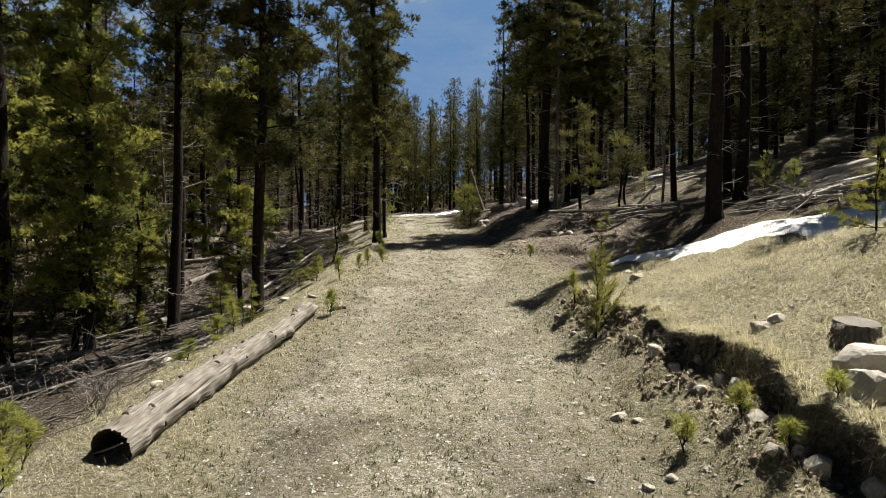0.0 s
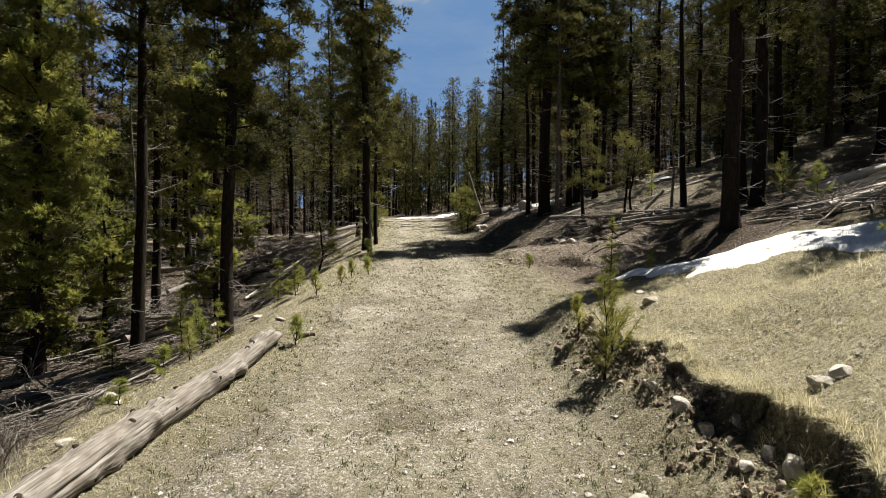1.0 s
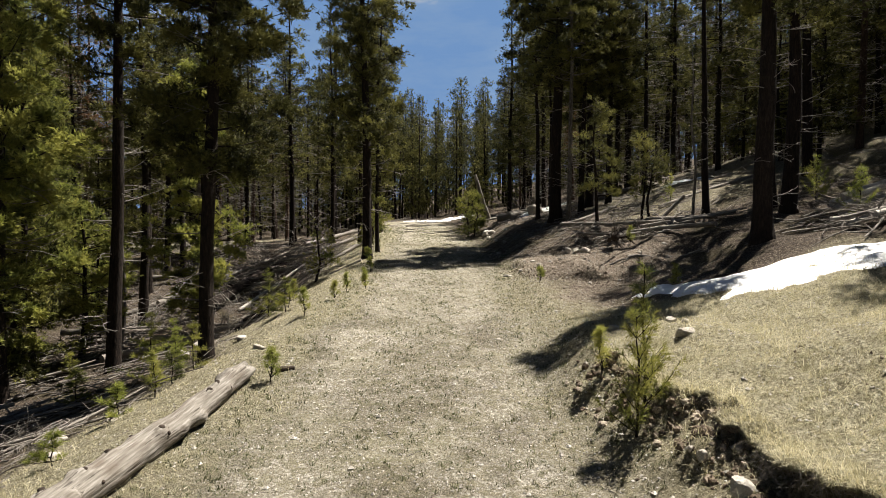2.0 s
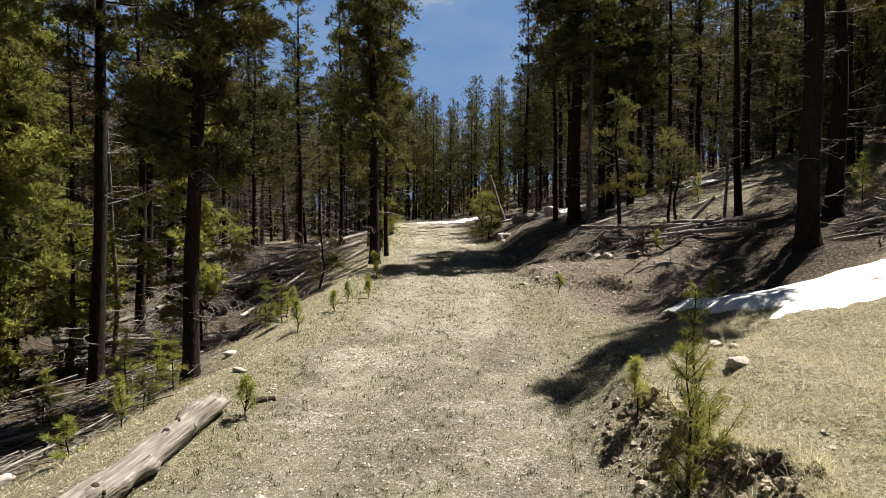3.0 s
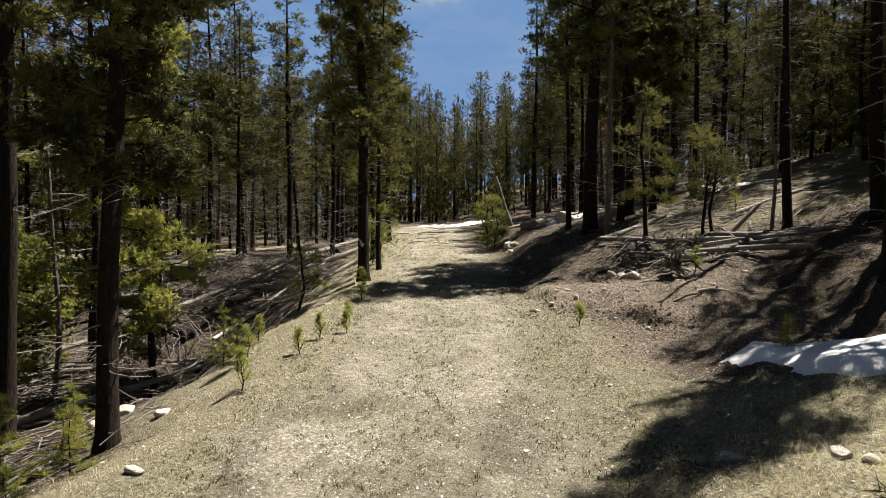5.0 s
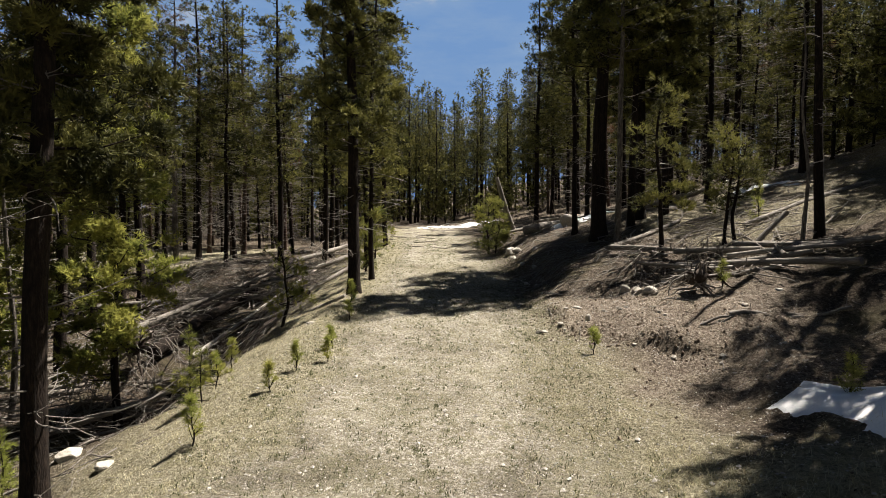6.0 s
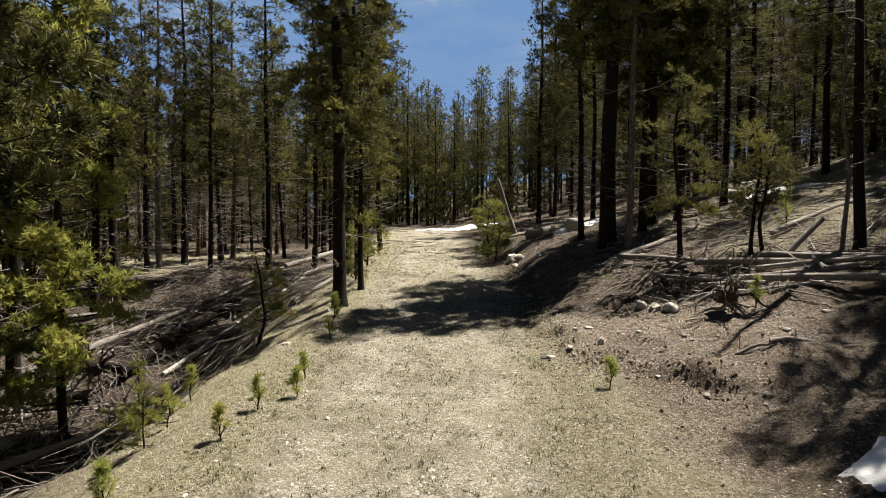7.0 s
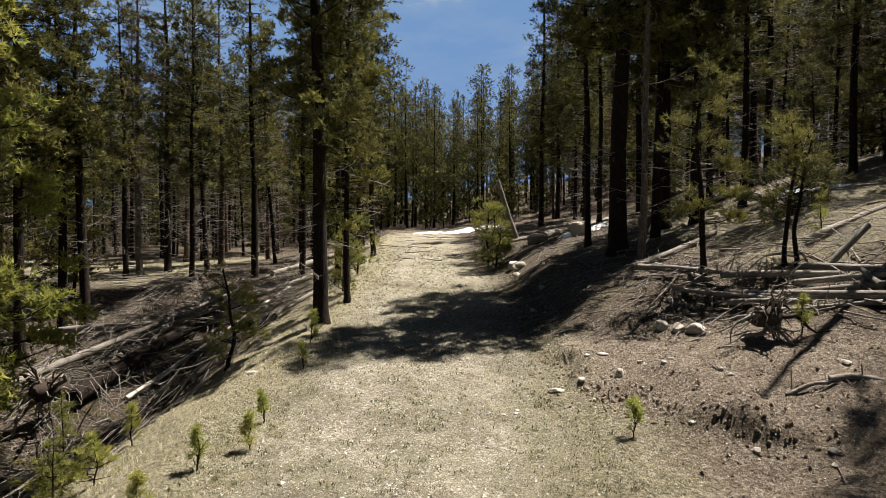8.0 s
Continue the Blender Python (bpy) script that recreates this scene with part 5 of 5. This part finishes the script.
def root_wad(seed, x, y, size, lift, facing, roots, label):
    """The torn root plate of an overturned tree: a clod with crooked roots round it."""
    rng = np.random.default_rng(seed)
    ob = thing("root_stump", x, y, label=label, category="tree stump")
    out = np.array([math.cos(facing), math.sin(facing), 0.15])
    side = np.array([-math.sin(facing), math.cos(facing), 0])
    mid = np.array([0, 0, lift])
    g = Geo()
    g.tube([mid - out * 0.9 * size, mid - out * 0.5 * size, mid, mid + out * 0.25 * size, mid + out * 0.38 * size], np.array([0.24, 0.26, 0.32, 0.22, 0.08]) * size, 14, 0, True, 0.16, rng)
    part("stump_body", g.mesh("stump_body", ROTTEN), ob)
    for _ in range(roots):
        g = Geo()
        th, r = rng.uniform(0, 6.283), size * rng.uniform(0.05, 0.3)
        fan = side * math.cos(th) + np.array([0, 0, 1.0]) * math.sin(th)
        pts = gnarl(rng, mid + fan * r + out * rng.uniform(-0.2, 0.2) * size, fan + out * rng.uniform(-0.2, 0.8), size * rng.uniform(0.5, 1.7), 0.14)
        low = ground(x + pts[:, 0], y + pts[:, 1]) - float(ground(x, y)) + 0.01
        pts[:, 2] = np.maximum(pts[:, 2], low)
        g.tube(pts, np.linspace(0.055, 0.010, 8) * size * rng.uniform(0.4, 1.3), 6, 0, True, 0.08, rng)
        part("root", g.mesh("root", ROTTEN if rng.random() < 0.35 else LOGWOOD if rng.random() < 0.6 else WOOD), ob)


root_wad(12, 4.0, 15.9, 0.42, 0.27, -1.6, 34, "upturned dark stump with twisted torn roots")
root_wad(13, -6.5, 18.3, 0.62, 0.62, -1.45, 30, "torn root plate of a fallen pine in the gully")


def bare_shrub(seed, x, y, height, stems):
    """Thin leafless grey stems from one root."""
    rng = np.random.default_rng(seed)
    ob = thing("bare_shrub", x, y, label="leafless grey twiggy shrub on the slope", category="shrub")
    for _ in range(stems):
        g = Geo()
        az, h = rng.uniform(0, 6.283), height * rng.uniform(0.5, 1.1)
        way = np.array([math.cos(az) * 0.35, math.sin(az) * 0.35, 1.0])
        pts = gnarl(rng, (rng.normal(0, 0.05), rng.normal(0, 0.05), -0.03), way, h, 0.0) * 1.0
        g.tube(pts, np.linspace(0.008, 0.003, 8), 4, 0, False)
        for _ in range(int(rng.integers(2, 6))):
            q = pts[int(rng.integers(2, 7))]
            g.tube(gnarl(rng, q, way + rng.normal(0, 0.6, 3), h * rng.uniform(0.2, 0.5), 0.02), np.linspace(0.005, 0.002, 8), 3, 0, False)
        part("stem", g.mesh("stem", TWIG), ob)


for k, (x, y, h, m) in enumerate([(-3.6, 6.3, 0.7, 7), (-4.0, 6.9, 0.9, 8), (-4.3, 7.6, 0.8, 7), (-3.9, 8.2, 0.6, 6), (-4.6, 8.9, 0.9, 8), (-5.2, 7.2, 1.1, 8), (-5.6, 8.5, 1.0, 7), (-4.4, 5.6, 0.9, 7), (-3.6, 10.3, 0.5, 6), (-4.4, 15.2, 0.7, 7), (-4.1, 17.3, 0.6, 6), (-5.2, 16.2, 0.8, 7), (-3.5, 18.8, 0.5, 6)]):
    bare_shrub(500 + k, x, y, h, m)


# ---- young growth ----
def sapling(seed, x, y, height, full=0.3, leaf=None, label="", lean=0.0, flat=False):
    rng = np.random.default_rng(seed)
    ob = thing("pine_sapling", x, y, label=label or "small bright green pine sapling in dry grass", category="sapling")
    path = trunk_path(rng, height, (lean, 0), 0.012)
    g = Geo()
    g.tube(path, np.linspace(0.004 + 0.009 * height, 0.003, len(path)), 6, 0, False)
    part("stem", g.mesh("stem", BARK), ob)
    g = Geo()
    P, D = [], []
    small = height < 0.6
    z = height * (0.12 if small else 0.04)
    while z < height:
        f = z / height
        for _ in range(int(rng.integers(2, 5) if small else rng.integers(3, 6))):
            az, ln = rng.uniform(0, 6.283), height * full * (1.08 - f) * rng.uniform(0.4, 1.3)
            pts = limb(rng, at_height(path, z), az, ln, rng.uniform(-0.05, 0.3) if flat else rng.uniform(0.5, 1.8) if small else rng.uniform(0.4, 1.0), 0.1 if flat else 0.35)
            g.tube(pts, np.linspace(0.005, 0.002, 5), 3, 1, False)
            n = max(4, int(ln / (0.019 if small else 0.021)))
            u = rng.uniform(0.35 if small else 0.15, 1, n)
            P.append(np.stack([np.interp(u, np.linspace(0, 1, 5), pts[:, k]) for k in range(3)], 1))
            D.append(np.array([math.cos(az), math.sin(az), 1.2 if small else 0.7]) + rng.normal(0, 0.35, (n, 3)))
        z += rng.uniform(0.07, 0.14) * (max(0.6, height) if small else 1.35)
    m = int(10 + height * 25)
    P.append(np.stack([at_height(path, q) for q in np.linspace(height * (0.45 if small else 0.15), height, m)]))
    D.append(rng.normal(0, 0.5, (m, 3)) + [0, 0, 1])
    g.needles(np.concatenate(P), np.concatenate(D), 0.05, 10, 0.066, 0.0052, rng, spread=0.9)
    part("foliage", g.mesh("foliage", leaf or NEEDLES_YOUNG, BARK), ob)
    return ob


SAPLINGS = [
    (1.79, 8.0, 0.42, 0.2), (1.78, 4.3, 0.22, 0.4), (2.18, 4.29, 0.22, 0.4), (2.5, 3.72, 0.2, 0.4), (2.2, 3.7, 0.18, 0.4),
    (-1.72, 13.8, 0.42, 0.25), (-1.5, 14.8, 0.36, 0.22), (-1.65, 16.7, 0.38, 0.25), (-3.13, 15.2, 0.5, 0.25), (-1.79, 13.05, 0.38, 0.3), (-1.41, 14.2, 0.36, 0.22), (-2.0, 11.6, 0.5, 0.28),
    (-1.58, 8.5, 0.40, 0.35), (-3.3, 9.45, 0.62, 0.22), (-3.0, 4.1, 0.62, 0.4), (-3.1, 4.4, 0.45, 0.4), (-2.8, 3.75, 0.34, 0.4), (2.13, 14.5, 0.34, 0.25), (4.37, 15.9, 0.4, 0.25),
]
for k, (x, y, h, full) in enumerate(SAPLINGS):
    sapling(400 + k, x, y, h * (0.85 if x < 0 else 1), full * (0.75 if x < 0 else 0.9))
for seed, x, y, h, full in ((440, 1.82, 7.0, 1.0, 0.34), (441, 1.95, 7.2, 1.18, 0.15)):
    sapling(seed, x, y, h, full, leaf=NEEDLES_MID, label="slender green pine sapling at the edge of the eroded bank")
sapling(442, 4.49, 6.18, 0.9, 0.42, leaf=NEEDLES_MID, label="bushy green young fir on the grassy mound", flat=True)
MORE_SAPLINGS = [
    (-1.9, 17.9, 0.5, 0.3), (-2.0, 18.5, 0.45, 0.3), 
    (7.7, 13.2, 0.95, 0.33), (8.6, 16.0, 1.0, 0.4), (6.6, 19.6, 0.9, 0.22), (3.95, 12.0, 0.42, 0.2),
]
for k, (x, y, h, full) in enumerate(MORE_SAPLINGS):
    sapling(430 + k, x, y, h * (0.85 if x < 0 else 1), full * (0.75 if x < 0 else 1), label="young green pine growing beside the track")
FIRS = [(-4.1, 11.7, 0.75, 0.36), (-2.85, 13.6, 0.75, 0.33), (-4.4, 12.3, 0.9, 0.36), (-3.9, 10.6, 1.25, 0.42), (-6.1, 12.2, 0.7, 0.33), (-5.0, 10.6, 0.7, 0.35), (-3.45, 10.9, 0.8, 0.4), (-3.1, 8.3, 0.4, 0.5), (-3.05, 7.2, 0.3, 0.5), (-3.3, 9.9, 0.5, 0.45), (-3.5, 14.6, 1.15, 0.34), (-3.0, 14.35, 0.55, 0.6)]
for k, (x, y, h, full) in enumerate(FIRS):
    # the brighter young needle colour on some firs stands in for sun on them
    sapling(450 + k, x, y, h * 0.85, full * 1.15, flat=True, leaf=NEEDLES_YOUNG if k in (0, 2, 3, 7, 8, 11) else NEEDLES_MID, label="small dark green fir on the slope below the track")


# ---- grass, gravel and litter ----
def blades(g, rng, x, y, height, width, tilt, mat=0):
    n = len(x)
    z = turf_top(x, y) - 0.01
    az = rng.uniform(0, 6.283, n)
    h = height * rng.uniform(0.4, 1.3, n)
    ax, ay = np.cos(az), np.sin(az)
    t = tilt * rng.uniform(0.2, 1.2, n)
    w = width * rng.uniform(0.6, 1.3, n)
    base = np.stack([x, y, z], 1)
    side = np.stack([-ay, ax, 0 * ax], 1) * w[:, None] * 0.5
    mid = base + np.stack([ax * np.sin(t) * h * 0.5, ay * np.sin(t) * h * 0.5, np.cos(t) * h * 0.55], 1)
    tip = base + np.stack([ax * np.sin(t * 1.5) * h, ay * np.sin(t * 1.5) * h, np.cos(np.minimum(t * 1.4, 1.5)) * h], 1)
    v = np.stack([base - side, base + side, mid + side * 0.8, tip, mid - side * 0.8], 1).reshape(-1, 3)
    k = np.arange(n)[:, None] * 5
    g.put(v, np.concatenate([k + [0, 1, 2], k + [0, 2, 4], k + [4, 2, 3]]), mat)


def build_grass():
    rng = np.random.default_rng(90)
    g = Geo()
    x, y = rng.uniform(1.9, 7.5, 120000), 2.0 + 9.6 * rng.random(120000) ** 1.15
    keep = (cover(x, y)[1] > rng.uniform(0.2, 0.9, len(x))) & (lumps(x, y, 0.25, 31) > rng.uniform(-1.2, 0.5, len(x)))
    blades(g, rng, x[keep], y[keep], 0.11, 0.0034, 1.5)
    x, y = rng.uniform(2.4, 7.0, 2600), rng.uniform(2.4, 10.5, 2600)
    keep = cover(x, y)[1] > 0.5
    blades(g, rng, x[keep], y[keep], 0.24, 0.0032, 1.1)
    y = rng.uniform(2.3, 8.4, 9000)
    x = bank_edge(y) + rng.uniform(-1, 1, 9000) * 0.5 * np.interp(y, LIP_Y, LIP_OUT, 0, 0) + rng.uniform(-0.06, 0.12, 9000)
    blades(g, rng, x, y, 0.13, 0.0036, 1.6)
    x, y = rng.uniform(-4.4, -1.2, 70000), 2.5 + 25 * rng.random(70000) ** 1.3
    keep = (cover(x, y)[1] > rng.uniform(0.2, 1.0, len(x))) & (lumps(x, y, 0.3, 32) > rng.uniform(-0.9, 0.8, len(x)))
    blades(g, rng, x[keep], y[keep], 0.09, 0.004, 1.3)
    x, y = rng.uniform(0.9, 2.6, 14000), rng.uniform(2.5, 15, 14000)
    keep = lumps(x, y, 0.3, 33) > rng.uniform(-0.4, 0.9, len(x))
    blades(g, rng, x[keep], y[keep], 0.07, 0.0035, 1.1)
    tagged(new("dry_grass", g.mesh("dry_grass", STRAW)), "matted straw-coloured dry grass", "grass", kind="stuff")
    g = Geo()
    n = 9400
    cx, cy = rng.uniform(-2.0, 2.1, n), 2.2 + 30 * rng.random(n) ** 1.25
    cx = cx + road_x(cy) * (cy > 14)
    wheel = np.minimum(np.abs(cx - road_x(cy) + 0.75), np.abs(cx - road_x(cy) - 0.8))
    ok = rng.random(n) < 0.30 + 0.7 * rise(wheel / 0.5)
    cx, cy = cx[ok], cy[ok]
    k = 15
    size = rng.uniform(0.4, 1.0, len(cx)) + 1.2 * (rng.random(len(cx)) < 0.12)
    x = (cx[:, None] + rng.normal(0, 0.027, (len(cx), k)) * size[:, None]).ravel()
    y = (cy[:, None] + rng.normal(0, 0.027, (len(cx), k)) * size[:, None]).ravel()
    blades(g, rng, x, y, 0.05, 0.0065, 1.15)
    tagged(new("grass_tufts", g.mesh("grass_tufts", TUFT)), "short dull green tufts scattered over the gravel", "grass", kind="stuff")
    # broken straw and chips lying flat
    g = Geo()
    n = 42000
    x, y = rng.normal(0.2, 2.0, n), 2.0 + 22 * rng.random(n) ** 1.35
    a, ln, w = rng.uniform(0, 6.283, n), rng.uniform(0.008, 0.04, n), rng.uniform(0.0007, 0.0018, n)
    dx, dy = np.cos(a) * ln, np.sin(a) * ln
    sx, sy = -np.sin(a) * w, np.cos(a) * w
    lift = rng.uniform(0.002, 0.012, n)
    p = [np.stack([x + qx, y + qy, ground(x + qx, y + qy) + lift + tl], 1) for qx, qy, tl in ((-sx, -sy, 0), (sx, sy, 0.003), (dx + sx, dy + sy, 0.006), (dx - sx, dy - sy, 0.002))]
    g.put(np.stack(p, 1).reshape(-1, 3), np.arange(n * 4).reshape(-1, 4), 0)
    tagged(new("straw_litter", g.mesh("straw_litter", CHIP)), "broken pale straw and wood chips on the ground", "litter", kind="stuff")


build_grass()


def build_pebbles():
    rng = np.random.default_rng(91)
    n = 26000
    x, y = rng.normal(0, 1.3, n), 2.0 + 20 * rng.random(n) ** 1.25
    x = np.where(rng.random(n) < 0.25, rng.uniform(1.2, 4.5, n), x)
    s = 0.005 + 0.010 * rng.random(n) ** 2 + 0.016 * (rng.random(n) < 0.015)
    z = ground(x, y) + s * 0.2
    base = np.array([(1, 0, 0), (0, 1, 0), (-1, 0, 0), (0, -1, 0), (0, 0, 0.7), (0, 0, -0.7)], float)
    v = base[None] * (s[:, None, None] * rng.uniform(0.6, 1.4, (n, 6, 1)))
    a = rng.uniform(0, 6.283, n)
    c, d = np.cos(a)[:, None], np.sin(a)[:, None]
    v = np.stack([v[..., 0] * c - v[..., 1] * d, v[..., 0] * d + v[..., 1] * c, v[..., 2]], -1) + np.stack([x, y, z], 1)[:, None]
    tri = np.array([(0, 1, 4), (1, 2, 4), (2, 3, 4), (3, 0, 4), (1, 0, 5), (2, 1, 5), (3, 2, 5), (0, 3, 5)])
    g = Geo()
    g.put(v.reshape(-1, 3), (tri[None] + (np.arange(n) * 6)[:, None, None]).reshape(-1, 3), 0)
    tagged(new("gravel", g.mesh("gravel", ROCK)), "loose pale gravel on the track", "gravel", kind="stuff")


build_pebbles()


def build_clods():
    """Clods and small stones on the bare banks."""
    rng = np.random.default_rng(93)
    n = 26000
    x, y = rng.uniform(1.2, 7.5, n), rng.uniform(2.8, 21, n)
    bare = cover(x, y)[2]
    near_step = np.exp(-(above_scarp(x, y) / 0.2) ** 2)
    near_edge = near_step + np.exp(-((x - bank_edge(y) + 0.2) / 0.3) ** 2) * (y < 8.5)
    keep = rng.random(n) < np.clip(bare * 0.8 + near_edge, 0.03, 1)
    x, y = x[keep], y[keep]
    n = len(x)
    s = 0.004 + 0.020 * rng.random(n) ** 4
    z = ground(x, y) + s * 0.3
    base = np.array([(1, 0, 0), (0, 1, 0), (-1, 0, 0), (0, -1, 0), (0, 0, 0.8), (0, 0, -0.8)], float)
    v = base[None] * (s[:, None, None] * rng.uniform(0.5, 1.5, (n, 6, 1))) + rng.normal(0, 0.2, (n, 6, 3)) * s[:, None, None]
    v = v + np.stack([x, y, z], 1)[:, None]
    tri = np.array([(0, 1, 4), (1, 2, 4), (2, 3, 4), (3, 0, 4), (1, 0, 5), (2, 1, 5), (3, 2, 5), (0, 3, 5)])
    g = Geo()
    g.put(v.reshape(-1, 3), (tri[None] + (np.arange(n) * 6)[:, None, None]).reshape(-1, 3), 0)
    tagged(new("earth_clods", g.mesh("earth_clods", EARTH)), "brown earth clods and small stones on the bank", "earth", kind="stuff")


build_clods()


def build_rubble():
    """Lumps of soil and stones fallen from the eroded edges."""
    rng = np.random.default_rng(94)
    y = rng.uniform(2.6, 8.3, 850)
    x = bank_edge(y) - np.abs(rng.normal(0.02, 0.24, 850))
    u = rng.uniform(0.4, len(SCARP) - 1.5, 450)
    sx, sy = (np.interp(u, np.arange(len(SCARP)), [q[k] for q in SCARP]) for k in range(2))
    x, y = np.concatenate([x, sx + rng.normal(-0.05, 0.15, 450)]), np.concatenate([y, sy + rng.normal(-0.06, 0.15, 450)])
    n = len(x)
    s = (0.006 + 0.042 * rng.random(n) ** 3) * np.where(y > 10, 0.55, 1)
    bm = bmesh.new()
    bmesh.ops.create_icosphere(bm, subdivisions=2, radius=1)
    ball = np.array([v.co[:] for v in bm.verts])
    tri = np.array([[v.index for v in f.verts] for f in bm.faces])
    bm.free()
    v = ball[None] * rng.uniform(0.66, 1.2, (n, len(ball), 1)) * (s[:, None] * rng.uniform(0.6, 1.2, (n, 3)))[:, None] + np.stack([x, y, ground(x, y) + s * 0.25], 1)[:, None]
    for name, mat, pick, label in (("earth_rubble", EARTH, rng.random(n) < 0.93, "loose lumps of brown soil under the eroded edges"), ("stone_rubble", ROCK, None, "small dusty stones under the eroded edges")):
        pick = ~last if pick is None else pick
        last = pick
        g = Geo()
        m = int(pick.sum())
        g.put(v[pick].reshape(-1, 3), (tri[None] + (np.arange(m) * len(ball))[:, None, None]).reshape(-1, 3), 0)
        tagged(new(name, g.mesh(name, mat)), label, "earth" if mat == EARTH else "stones", kind="stuff")


build_rubble()


def build_litter():
    """Twigs and broken branches strewn under the trees."""
    rng = np.random.default_rng(92)
    g = Geo()
    def strew(n, x0, x1, y0, y1, ln, r, heap=0.0):
        for _ in range(n):
            x, y = rng.uniform(x0, x1), rng.uniform(y0, y1)
            az, l = rng.uniform(0, 6.283), ln * rng.uniform(0.3, 1.2)
            u = np.linspace(0, 1, 4)
            px = x + np.cos(az) * l * u + 0.06 * l * np.sin(u * 5 + az)
            py = y + np.sin(az) * l * u + 0.06 * l * np.sin(u * 4)
            up = heap * rng.random()
            pz = ground(px, py) + r * 0.6 + up + rng.uniform(-0.3, 0.5) * heap * u
            rad = r * rng.uniform(0.5, 1.3)
            g.tube(np.stack([px, py, pz], 1), np.linspace(rad, rad * 0.4, 4), 4, 0, False)
    strew(900, -11, -3.2, 6, 27, 0.8, 0.010, 0.08)
    strew(950, -8.5, -3.6, 14.5, 26, 1.1, 0.010, 0.55)
    strew(420, -12.5, -7, 19, 29, 1.1, 0.012, 0.2)
    strew(240, -6.5, -3.3, 5.5, 12, 0.7, 0.009, 0.25)
    strew(260, 3.2, 7.5, 16.3, 21, 0.7, 0.011, 0.2)
    strew(160, 6.6, 9.2, 11.8, 13.6, 0.8, 0.012, 0.35)
    strew(420, 1.8, 12, 12.5, 32, 0.5, 0.008, 0.02)
    strew(160, 1.6, 4.2, 18.0, 26, 0.6, 0.012, 0.06)
    strew(480, 3.6, 13.5, 16.0, 33, 1.0, 0.017, 0.10)
    strew(260, -9.5, -4.0, 9, 17, 0.9, 0.014, 0.12)
    strew(200, -3.4, 2.4, 3, 20, 0.16, 0.004, 0.0)
    strew(220, -9, 9, 27, 48, 1.2, 0.02, 0.15)
    tagged(new("branch_litter", g.mesh("branch_litter", TWIG)), "grey dead twigs and broken branches strewn about", "branches", kind="stuff")


build_litter()
